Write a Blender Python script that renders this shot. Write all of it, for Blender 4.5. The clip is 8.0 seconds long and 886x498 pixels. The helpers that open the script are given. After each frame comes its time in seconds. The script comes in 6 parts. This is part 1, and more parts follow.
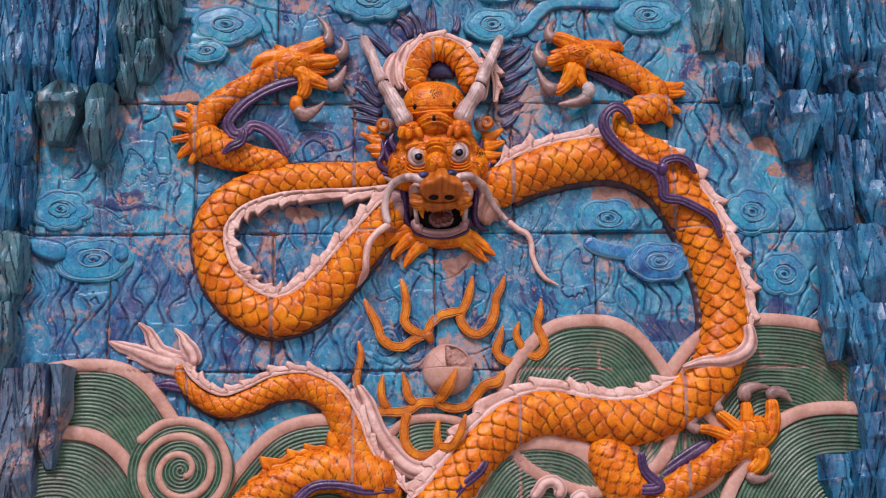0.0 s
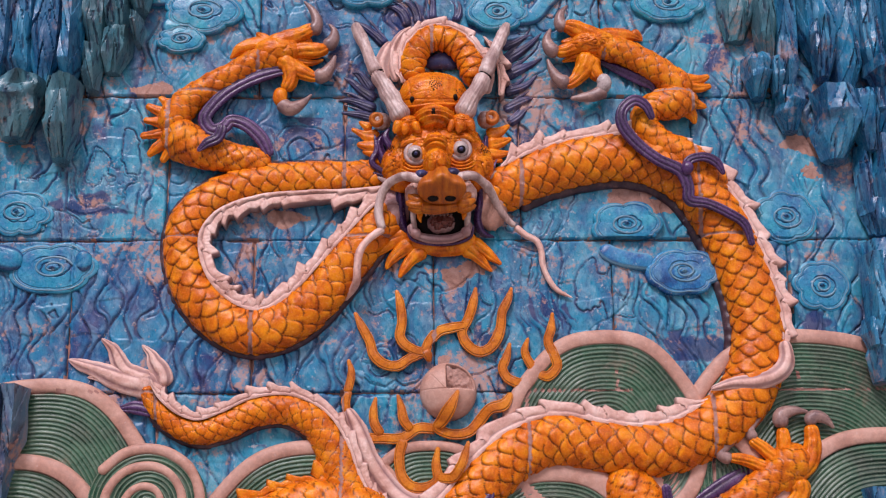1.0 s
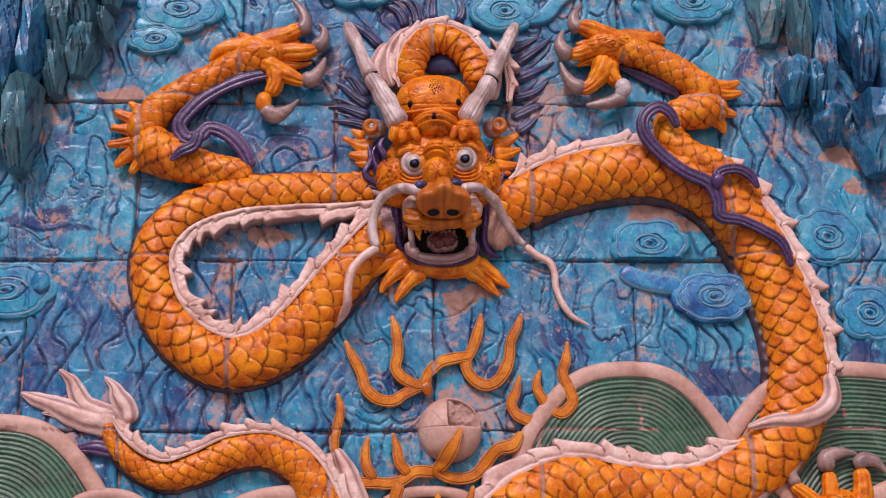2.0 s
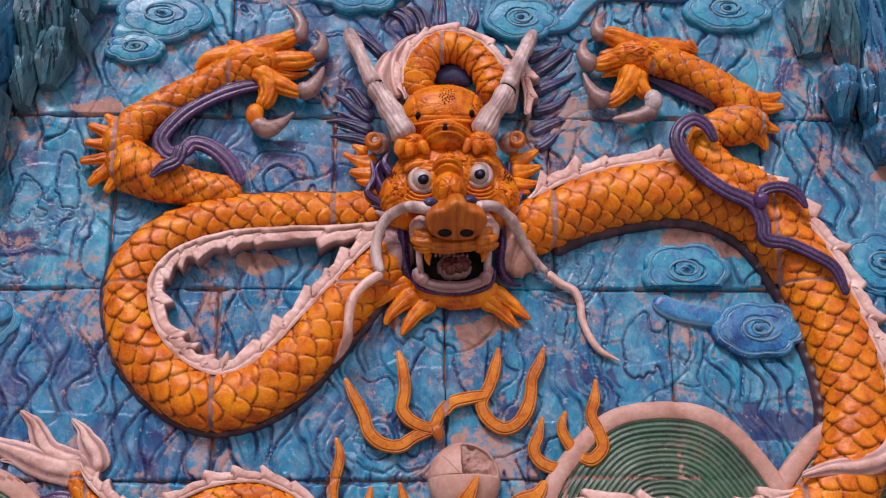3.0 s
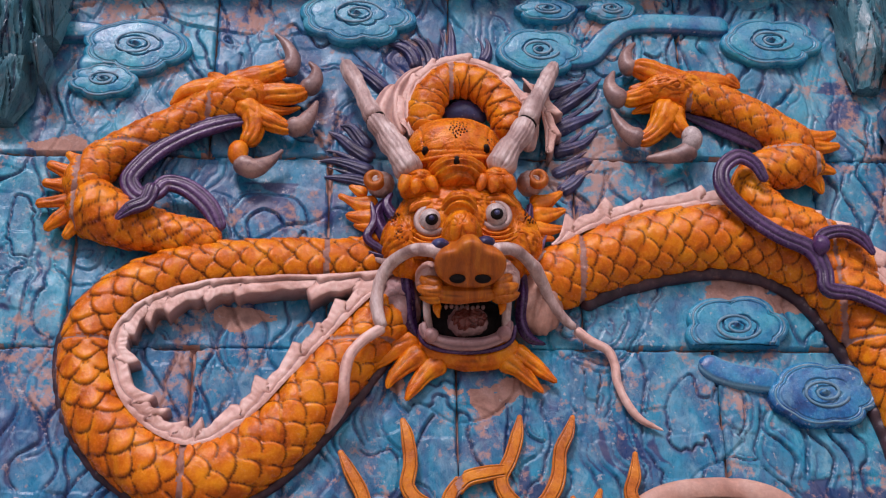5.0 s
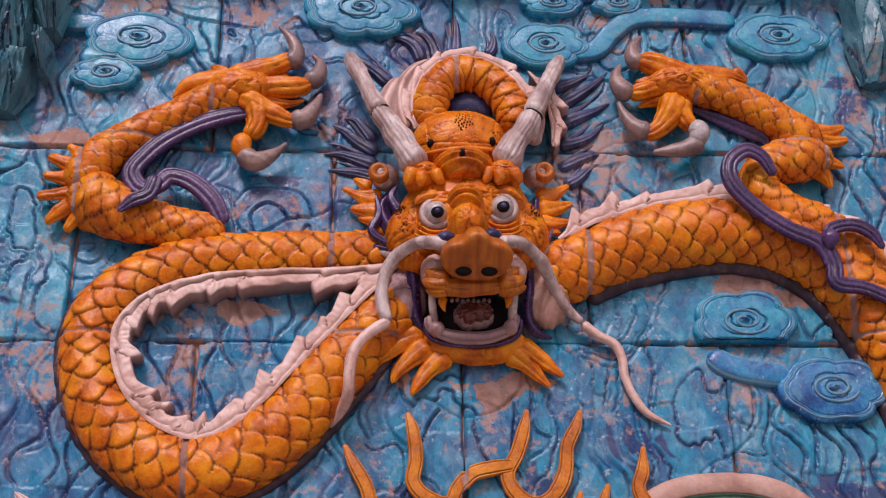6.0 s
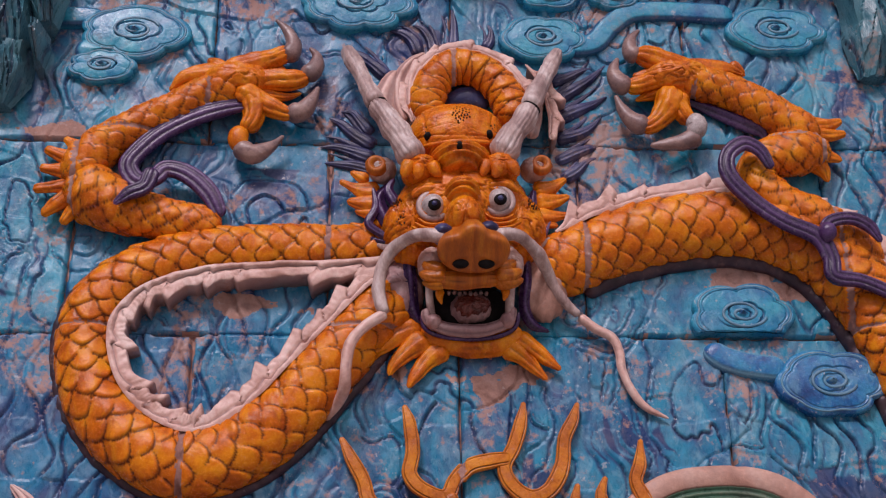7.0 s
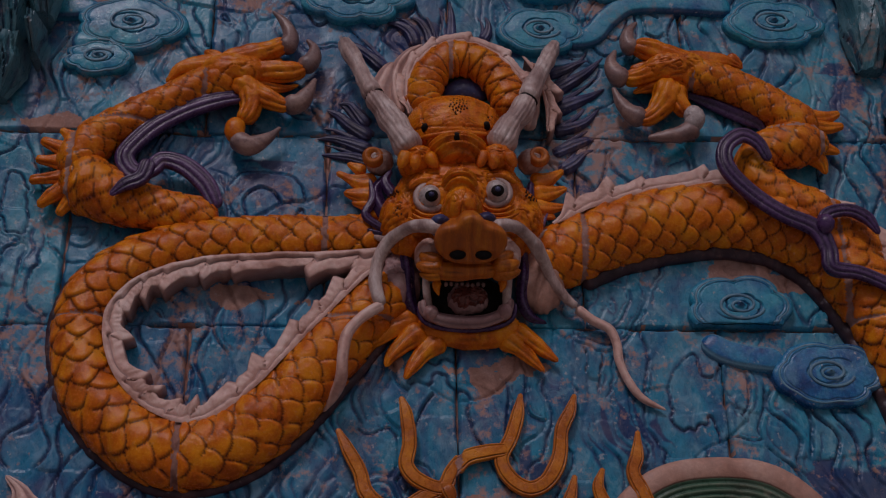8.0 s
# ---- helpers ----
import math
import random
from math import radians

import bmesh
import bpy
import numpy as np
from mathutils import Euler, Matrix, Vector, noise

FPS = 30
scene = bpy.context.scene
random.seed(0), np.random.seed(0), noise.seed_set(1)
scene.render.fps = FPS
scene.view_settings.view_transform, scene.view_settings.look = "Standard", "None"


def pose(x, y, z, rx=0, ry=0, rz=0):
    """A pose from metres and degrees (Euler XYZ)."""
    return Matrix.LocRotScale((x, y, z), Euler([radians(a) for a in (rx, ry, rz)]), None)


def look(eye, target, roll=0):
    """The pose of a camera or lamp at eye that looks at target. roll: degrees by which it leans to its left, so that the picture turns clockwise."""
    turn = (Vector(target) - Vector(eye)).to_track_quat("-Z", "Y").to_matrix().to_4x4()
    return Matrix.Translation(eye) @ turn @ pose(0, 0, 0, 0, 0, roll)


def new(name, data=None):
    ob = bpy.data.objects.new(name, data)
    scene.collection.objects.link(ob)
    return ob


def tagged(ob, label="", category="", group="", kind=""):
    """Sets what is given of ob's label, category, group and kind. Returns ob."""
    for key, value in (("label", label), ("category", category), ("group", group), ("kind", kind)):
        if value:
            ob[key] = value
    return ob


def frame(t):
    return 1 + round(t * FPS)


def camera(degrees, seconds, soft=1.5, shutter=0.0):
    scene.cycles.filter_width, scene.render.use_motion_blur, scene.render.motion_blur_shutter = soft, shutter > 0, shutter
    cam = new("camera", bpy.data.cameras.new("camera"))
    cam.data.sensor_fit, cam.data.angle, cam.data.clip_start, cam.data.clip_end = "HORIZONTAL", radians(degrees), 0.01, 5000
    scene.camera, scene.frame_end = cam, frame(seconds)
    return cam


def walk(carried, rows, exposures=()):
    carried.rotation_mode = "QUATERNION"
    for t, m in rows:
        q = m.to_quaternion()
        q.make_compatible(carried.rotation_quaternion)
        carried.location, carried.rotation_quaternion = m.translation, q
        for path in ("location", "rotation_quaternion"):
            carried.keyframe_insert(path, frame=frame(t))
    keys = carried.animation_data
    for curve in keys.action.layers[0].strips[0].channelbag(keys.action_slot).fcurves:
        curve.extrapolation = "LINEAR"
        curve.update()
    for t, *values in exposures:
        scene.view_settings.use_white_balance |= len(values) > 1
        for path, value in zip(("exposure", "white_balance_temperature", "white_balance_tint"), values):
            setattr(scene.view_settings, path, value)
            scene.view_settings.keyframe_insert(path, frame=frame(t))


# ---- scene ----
# ---- camera ----
EXPOSURE = 0.15
cam = camera(34.7, 8.0, soft=1.2)
PATH = [
    (0, (-0.137, -6.508, 1.473), (-0.084, -4.577, 1.993), -0.7),
    (0.5, (-0.163, -6.16, 1.495), (-0.097, -4.236, 2.039), -0.7),
    (1, (-0.155, -5.802, 1.507), (-0.09, -3.889, 2.086), -0.7),
    (1.5, (-0.142, -5.454, 1.515), (-0.077, -3.555, 2.137), -0.6),
    (3, (-0.202, -4.51, 1.553), (-0.12, -2.669, 2.329), -0.8),
    (3.5, (-0.215, -4.22, 1.551), (-0.131, -2.405, 2.385), -0.8),
    (4, (-0.212, -4.004, 1.565), (-0.126, -2.213, 2.451), -0.9),
    (4.5, (-0.216, -3.86, 1.564), (-0.127, -2.095, 2.5), -1.0),
    (6, (-0.256, -3.714, 1.535), (-0.158, -1.971, 2.512), -1.1),
    (6.5, (-0.249, -3.704, 1.526), (-0.152, -1.962, 2.504), -1.0),
    (7, (-0.253, -3.696, 1.518), (-0.152, -1.954, 2.496), -1.1),
    (7.5, (-0.251, -3.687, 1.507), (-0.149, -1.946, 2.485), -1.1),
    (8, (-0.25, -3.673, 1.496), (-0.146, -1.933, 2.476), -1.1),
]
walk(cam, [(t, look(eye, target, roll)) for t, eye, target, roll in PATH],
     exposures=[(t, EXPOSURE + stops, 6050, 29) for t, stops in ((0, 0.0), (1.5, 0.0), (3.0, -0.08), (4.5, -0.15), (6.6, -0.15), (7.0, -0.38), (7.25, -0.60), (7.5, -0.96), (8.0, -1.84))])

# ---- world and sun ----
SUN_ELEVATION, SUN_TURN = 46, -20          # degrees: height, and turn from straight in front of the wall
world = bpy.data.worlds.new("sky")
scene.world = world
world.use_nodes = True
sky = world.node_tree.nodes.new("ShaderNodeTexSky")
sky.sky_type, sky.sun_disc = "NISHITA", False
sky.sun_elevation, sky.sun_rotation = radians(SUN_ELEVATION), radians(180 + SUN_TURN)
sky.air_density, sky.dust_density, sky.ozone_density = 1.0, 4.0, 1.0
back = world.node_tree.nodes["Background"]
back.inputs["Strength"].default_value = 0.065
world.node_tree.links.new(sky.outputs[0], back.inputs["Color"])
sun = new("sun", bpy.data.lights.new("sun", "SUN"))
sun.data.energy, sun.data.angle, sun.data.color = 2.3, radians(13), (1.0, 0.93, 0.84)
sun.matrix_world = look((6 * math.sin(radians(SUN_TURN)), -6 * math.cos(radians(SUN_TURN)), 6 * math.tan(radians(SUN_ELEVATION))), (0, 0, 0))

# ---- materials ----
TILE, COURSE, SEAM = 0.76, 0.66, 3.30      # tile width, course height, one horizontal joint


def nodes_of(name):
    m = bpy.data.materials.new(name)
    m.use_nodes = True
    return m, m.node_tree.nodes, m.node_tree.links, m.node_tree.nodes["Principled BSDF"]


def noise_node(nt, links, where, scale, detail=4.0, rough=0.55, stretch=(1, 1, 1), warp=0.0):
    mp = nt.new("ShaderNodeMapping")
    mp.inputs["Scale"].default_value = stretch
    links.new(where, mp.inputs["Vector"])
    n = nt.new("ShaderNodeTexNoise")
    n.inputs["Scale"].default_value, n.inputs["Detail"].default_value = scale, detail
    n.inputs["Roughness"].default_value, n.inputs["Distortion"].default_value = rough, warp
    links.new(mp.outputs[0], n.inputs["Vector"])
    return n.outputs["Fac"]


def ramp(nt, links, fac, stops):
    r = nt.new("ShaderNodeValToRGB")
    el = r.color_ramp.elements
    while len(el) < len(stops):
        el.new(0.5)
    for e, (at, c) in zip(el, stops):
        e.position, e.color = at, (*c, 1) if isinstance(c, tuple) else (c, c, c, 1)
    links.new(fac, r.inputs["Fac"])
    return r.outputs["Color"]


def mixed(nt, links, fac, a, b, how="MIX"):
    n = nt.new("ShaderNodeMix")
    n.data_type, n.blend_type = "RGBA", how
    for sock, v in ((n.inputs[0], fac), (n.inputs[6], a), (n.inputs[7], b)):
        if isinstance(v, (int, float)):
            sock.default_value = v
        elif isinstance(v, tuple):
            sock.default_value = (*v, 1)
        else:
            links.new(v, sock)
    return n.outputs[2]


def maths(nt, links, op, a, b=0.0, c=0.0):
    n = nt.new("ShaderNodeMath")
    n.operation = op
    for sock, v in zip(n.inputs, (a, b, c)):
        if isinstance(v, (int, float)):
            sock.default_value = v
        else:
            links.new(v, sock)
    return n.outputs[0]


CLAY = (0.50, 0.28, 0.21)


def glaze(name, tones, rough=0.28, clay=0.5, scale=5.0, relief=None, specks=0.3, streak=(1, 1, 1), metal=0.0, bump=0.35, chips=26.0, dust=0.25, bloom=None, shine=0.5, facet=0.0, vary=0.0):
    """Fired glaze: a mottle of tones, thin spots where the clay body shows, fine pits, dust and a worn gloss."""
    m, nt, links, bsdf = nodes_of(name)
    pos = nt.new("ShaderNodeNewGeometry").outputs["Position"]
    big = noise_node(nt, links, pos, scale, 6, 0.6, streak, 0.6)
    col = ramp(nt, links, big, [(0.30 + 0.40 * i / max(1, len(tones) - 1), t) for i, t in enumerate(tones)])
    fine = noise_node(nt, links, pos, scale * 9, 5, 0.65, streak, 0.3)
    col = mixed(nt, links, 0.55, col, ramp(nt, links, fine, [(0.28, 0.35), (0.5, 0.5), (0.75, 0.72)]), "OVERLAY")
    if bloom:
        # pale milky blotches in the glaze
        milky = ramp(nt, links, noise_node(nt, links, pos, 17, 7, 0.68, (1.2, 1, 0.8), 0.8), [(0.50, 0.0), (0.64, 1.0)])
        col = mixed(nt, links, maths(nt, links, "MULTIPLY", milky, bloom[1]), col, bloom[0])
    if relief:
        # vertex paint blends in relief: line colour, and shade put into some hollows
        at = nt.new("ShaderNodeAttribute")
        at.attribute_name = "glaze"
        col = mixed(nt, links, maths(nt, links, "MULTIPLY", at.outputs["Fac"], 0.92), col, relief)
    bsdf.inputs["Specular IOR Level"].default_value = shine
    if vary:
        # each tile came out of the kiln a little different
        pick = nt.new("ShaderNodeObjectInfo").outputs["Random"]
        col = mixed(nt, links, 1.0, col, ramp(nt, links, pick, [(0.0, (1 - vary, 1 - vary, 1 - 0.4 * vary)), (0.5, (1.0, 1.0, 1.0)), (1.0, (1 + 0.4 * vary, 1 + 0.6 * vary, 1 + 0.3 * vary))]), "MULTIPLY")
    # thin spots and chips
    chip = noise_node(nt, links, pos, chips, 8, 0.7)
    patch = noise_node(nt, links, pos, 3.2, 3, 0.5)
    worn = maths(nt, links, "ADD", maths(nt, links, "MULTIPLY", chip, 0.6), maths(nt, links, "MULTIPLY", patch, 0.5))
    worn = ramp(nt, links, worn, [(0.66 - 0.13 * clay, 0.0), (0.72 - 0.11 * clay, 1.0)])
    col = mixed(nt, links, maths(nt, links, "MULTIPLY", worn, min(1.0, clay * 1.5)), col, CLAY)
    pale = ramp(nt, links, noise_node(nt, links, pos, 44, 4, 0.6), [(0.64, 0.0), (0.70, 1.0)])
    col = mixed(nt, links, maths(nt, links, "MULTIPLY", pale, specks), col, (0.62, 0.58, 0.56))
    grey = ramp(nt, links, noise_node(nt, links, pos, 9, 6, 0.7), [(0.42, 0.0), (0.75, 1.0)])
    col = mixed(nt, links, maths(nt, links, "MULTIPLY", grey, dust), col, (0.36, 0.29, 0.27))
    links.new(col, bsdf.inputs["Base Color"])
    r = mixed(nt, links, worn, ramp(nt, links, fine, [(0.3, rough * 0.75), (0.7, rough * 1.5)]), (0.8, 0.8, 0.8))
    links.new(r, bsdf.inputs["Roughness"])
    b = nt.new("ShaderNodeBump")
    b.inputs["Strength"].default_value, b.inputs["Distance"].default_value = bump, 0.006
    h = maths(nt, links, "ADD", maths(nt, links, "MULTIPLY", fine, 0.7), maths(nt, links, "MULTIPLY", chip, 0.5))
    if facet:
        # long crystal faces
        mp = nt.new("ShaderNodeMapping")
        mp.inputs["Scale"].default_value = (1.2, 1.2, 0.28)
        mp.inputs["Rotation"].default_value = (0.0, 0.25, 0.0)
        links.new(pos, mp.inputs["Vector"])
        vor = nt.new("ShaderNodeTexVoronoi")
        vor.inputs["Scale"].default_value = 11.0
        links.new(mp.outputs[0], vor.inputs["Vector"])
        h = maths(nt, links, "SUBTRACT", h, maths(nt, links, "MULTIPLY", vor.outputs["Distance"], facet))
    links.new(h, b.inputs["Height"])
    links.new(b.outputs[0], bsdf.inputs["Normal"])
    return m


M_BLUE = glaze("blue_glaze", [(0.040, 0.060, 0.18), (0.014, 0.145, 0.29), (0.010, 0.25, 0.40), (0.05, 0.335, 0.465)], 0.27, 0.55, 5.5, relief=(0.013, 0.026, 0.125), specks=0.5, streak=(1.3, 1.0, 0.8), dust=0.25, bloom=((0.21, 0.44, 0.55), 0.55), vary=0.22, shine=0.32)
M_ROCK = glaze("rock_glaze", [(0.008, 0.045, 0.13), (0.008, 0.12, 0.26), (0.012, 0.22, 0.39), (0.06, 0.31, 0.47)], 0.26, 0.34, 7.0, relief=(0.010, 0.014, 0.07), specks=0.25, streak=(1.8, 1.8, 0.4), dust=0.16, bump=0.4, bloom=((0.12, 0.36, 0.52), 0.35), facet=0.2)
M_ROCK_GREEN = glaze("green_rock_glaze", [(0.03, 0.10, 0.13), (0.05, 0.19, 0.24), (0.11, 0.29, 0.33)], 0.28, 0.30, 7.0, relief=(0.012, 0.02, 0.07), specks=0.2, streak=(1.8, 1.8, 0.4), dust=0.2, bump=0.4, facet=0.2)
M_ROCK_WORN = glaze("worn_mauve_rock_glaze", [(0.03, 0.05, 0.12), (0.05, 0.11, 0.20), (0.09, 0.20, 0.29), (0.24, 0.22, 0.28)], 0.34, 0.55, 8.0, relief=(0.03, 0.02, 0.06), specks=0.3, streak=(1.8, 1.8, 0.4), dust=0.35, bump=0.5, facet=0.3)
M_CLOUD = glaze("cloud_glaze", [(0.008, 0.11, 0.29), (0.008, 0.24, 0.41), (0.03, 0.36, 0.47)], 0.27, 0.20, 8.0, relief=(0.025, 0.05, 0.16), specks=0.5, dust=0.10, bloom=((0.17, 0.46, 0.58), 0.45), shine=0.45)
M_CLOUD_BLUE = glaze("deep_blue_cloud_glaze", [(0.004, 0.035, 0.16), (0.005, 0.13, 0.35), (0.03, 0.31, 0.52)], 0.22, 0.06, 13.0, relief=(0.16, 0.36, 0.48), specks=0.7, dust=0.06, bloom=((0.16, 0.40, 0.56), 0.45))
M_CLOUD_LINE = glaze("pale_line_glaze", [(0.05, 0.16, 0.27), (0.10, 0.26, 0.37), (0.22, 0.38, 0.46)], 0.34, 0.2, 12.0, specks=0.3)
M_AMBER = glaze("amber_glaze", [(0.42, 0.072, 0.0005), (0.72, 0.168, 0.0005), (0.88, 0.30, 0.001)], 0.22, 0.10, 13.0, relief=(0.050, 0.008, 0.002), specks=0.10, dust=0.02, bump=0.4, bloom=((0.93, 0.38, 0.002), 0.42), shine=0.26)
M_FLAME = glaze("yellow_brown_glaze", [(0.36, 0.080, 0.003), (0.56, 0.150, 0.003), (0.74, 0.26, 0.006)], 0.28, 0.10, 11.0, relief=(0.12, 0.03, 0.003), specks=0.15, dust=0.05, bloom=((0.82, 0.31, 0.004), 0.35), shine=0.3)
M_PIT = glaze("dark_pit_glaze", [(0.05, 0.014, 0.004), (0.10, 0.03, 0.008)], 0.6, 0.0, 14.0, specks=0.0, dust=0.0)
M_SNOUT = glaze("brown_amber_glaze", [(0.31, 0.070, 0.003), (0.47, 0.115, 0.003), (0.60, 0.19, 0.006)], 0.36, 0.05, 10.0, relief=(0.060, 0.014, 0.004), specks=0.05, dust=0.05, streak=(3.5, 1, 0.4), shine=0.35)
M_CREAM = glaze("cream_glaze", [(0.50, 0.26, 0.20), (0.74, 0.47, 0.39), (0.83, 0.61, 0.53)], 0.40, 0.40, 9.0, relief=(0.17, 0.070, 0.080), specks=0.2, dust=0.06)
M_PINK = glaze("pink_rim_glaze", [(0.36, 0.17, 0.12), (0.52, 0.285, 0.21), (0.60, 0.38, 0.30)], 0.50, 0.28, 6.0, specks=0.2, dust=0.16)
M_HORN = glaze("horn_glaze", [(0.26, 0.155, 0.14), (0.50, 0.35, 0.31), (0.80, 0.69, 0.64)], 0.34, 0.30, 14.0, relief=(0.15, 0.08, 0.08), specks=0.3, streak=(1.6, 1.6, 0.6))
M_GREEN = glaze("green_glaze", [(0.010, 0.042, 0.022), (0.018, 0.085, 0.045), (0.042, 0.14, 0.075)], 0.28, 0.12, 6.0, relief=(0.21, 0.27, 0.18), specks=0.15, dust=0.18)
M_PURPLE = glaze("purple_glaze", [(0.032, 0.011, 0.055), (0.062, 0.021, 0.100), (0.12, 0.055, 0.17)], 0.26, 0.10, 9.0, relief=(0.012, 0.004, 0.020), specks=0.15, dust=0.06)
M_BELLY = glaze("dark_belly_glaze", [(0.018, 0.007, 0.014), (0.040, 0.014, 0.026), (0.10, 0.045, 0.05)], 0.36, 0.20, 14.0, relief=(0.010, 0.004, 0.006), specks=0.15, dust=0.15)
M_CLAW = glaze("claw_glaze", [(0.13, 0.075, 0.075), (0.27, 0.16, 0.14), (0.46, 0.30, 0.24)], 0.30, 0.30, 12.0, relief=(0.06, 0.025, 0.03), specks=0.2)
M_LIP = glaze("lip_glaze", [(0.20, 0.09, 0.10), (0.40, 0.22, 0.21), (0.56, 0.37, 0.34)], 0.38, 0.2, 12.0, relief=(0.08, 0.03, 0.04), specks=0.2)
M_NAVY = glaze("navy_glaze", [(0.010, 0.012, 0.045), (0.020, 0.024, 0.10), (0.055, 0.075, 0.20)], 0.34, 0.24, 12.0, relief=(0.10, 0.08, 0.10), specks=0.3, dust=0.15)
M_CLAY = glaze("bare_clay", [(0.24, 0.12, 0.09), (0.40, 0.22, 0.17), (0.52, 0.32, 0.26)], 0.85, 0.0, 16.0, specks=0.35, dust=0.35)
M_MORTAR = glaze("mortar", [(0.22, 0.09, 0.07), (0.38, 0.19, 0.15), (0.50, 0.31, 0.26)], 0.9, 0.0, 14.0, specks=0.4, bump=0.6)
M_WHITE = glaze("white_glaze", [(0.30, 0.24, 0.23), (0.48, 0.41, 0.39), (0.64, 0.58, 0.55)], 0.25, 0.10, 16.0, specks=0.1)
M_BLACK = glaze("black_glaze", [(0.006, 0.004, 0.004), (0.012, 0.009, 0.009)], 0.7, 0.0, 12.0, specks=0.0, dust=0.0, shine=0.2)
M_MOUTH = glaze("dark_red_glaze", [(0.07, 0.014, 0.010), (0.15, 0.036, 0.026), (0.26, 0.09, 0.07)], 0.25, 0.1, 14.0, specks=0.1, dust=0.05)
M_STONE = glaze("pale_stone", [(0.30, 0.28, 0.25), (0.38, 0.35, 0.31), (0.46, 0.42, 0.37)], 0.85, 0.0, 3.0, specks=0.1)
M_ROOF = glaze("ochre_glaze", [(0.24, 0.09, 0.02), (0.40, 0.16, 0.03)], 0.4, 0.3, 4.0)

# ---- noise for the carving ----


def rnd(i, j, k):
    v = np.sin(i * 127.1 + j * 311.7 + k * 74.7) * 43758.5453
    return v - np.floor(v)


def vnoise(x, z, k=0):
    i, j = np.floor(x), np.floor(z)
    u, v = x - i, z - j
    u, v = u * u * (3 - 2 * u), v * v * (3 - 2 * v)
    a, b = rnd(i, j, k) * (1 - u) + rnd(i + 1, j, k) * u, rnd(i, j + 1, k) * (1 - u) + rnd(i + 1, j + 1, k) * u
    return a * (1 - v) + b * v


def fbm(x, z, k=0, n=4):
    out, amp, tot = 0, 1.0, 0
    for o in range(n):
        out, tot = out + amp * vnoise(x * 2 ** o, z * 2 ** o, k + o), tot + amp
        amp *= 0.5
    return out / tot


def smooth(a, b, x):
    t = np.clip((x - a) / (b - a), 0, 1)
    return t * t * (3 - 2 * t)


# ---- mesh helpers ----
WORLD = {}


def mesh_of(name, v, f, mats, extra=None, slot=None, flat=False):
    v = np.asarray(v, dtype=np.float32).reshape(-1, 3)
    mid = (v.min(0) + v.max(0)) / 2
    me = bpy.data.meshes.new(name)
    if isinstance(f, np.ndarray):
        f = f.astype(np.int32)
        me.vertices.add(len(v))
        me.vertices.foreach_set("co", (v - mid).ravel())
        me.loops.add(f.size)
        me.loops.foreach_set("vertex_index", f.ravel())
        me.polygons.add(len(f))
        me.polygons.foreach_set("loop_start", np.arange(0, f.size, f.shape[1], dtype=np.int32))
        me.update(calc_edges=True)
    else:
        me.from_pydata([tuple(p) for p in v - mid], [], f)
    me.polygons.foreach_set("use_smooth", np.full(len(me.polygons), not flat))
    for m in mats if isinstance(mats, (list, tuple)) else [mats]:
        me.materials.append(m)
    if slot is not None:
        me.polygons.foreach_set("material_index", np.asarray(slot, dtype=np.int32))
    if extra is not None:
        at = me.attributes.new("glaze", "FLOAT", "POINT")
        at.data.foreach_set("value", np.asarray(extra, dtype=np.float32).ravel())
    me.validate()
    me.update()
    return me, Vector([float(c) for c in mid])


def link(name, me, mid, parent=None, label=""):
    ob = new(name, me)
    if parent is not None:
        ob.parent = parent
        ob.location = mid - WORLD[parent.name]
    else:
        ob.location = mid
    WORLD[ob.name] = mid.copy()
    if label:
        ob["label"] = label
    return ob


def thing(name, base, label, category, group=""):
    ob = new(name)
    ob.empty_display_size = 0.05
    ob.location = base
    WORLD[ob.name] = Vector(base)
    return tagged(ob, label, category, group)


def part(name, bm, material, parent, label="", flat=False):
    v = [tuple(q.co) for q in bm.verts]
    bm.verts.index_update()
    f = [tuple(q.index for q in p.verts) for p in bm.faces]
    bm.free()
    me, mid = mesh_of(name, v, f, material, flat=flat)
    return link(name, me, mid, parent, label)


def box_bm(x0, x1, y0, y1, z0, z1, bevel=0.0):
    bm = bmesh.new()
    bmesh.ops.create_cube(bm, size=1, matrix=Matrix.LocRotScale(((x0 + x1) / 2, (y0 + y1) / 2, (z0 + z1) / 2), None, (x1 - x0, y1 - y0, z1 - z0)))
    if bevel:
        bmesh.ops.bevel(bm, geom=bm.edges[:], offset=bevel, segments=2, affect="EDGES")
    return bm


def grid_faces(n, m, wrap=False):
    """Quads of n rings of m points."""
    i, j = np.meshgrid(np.arange(n - 1), np.arange(m if wrap else m - 1), indexing="ij")
    k = (j + 1) % m
    return np.stack([i * m + j, i * m + k, (i + 1) * m + k, (i + 1) * m + j], -1).reshape(-1, 4)


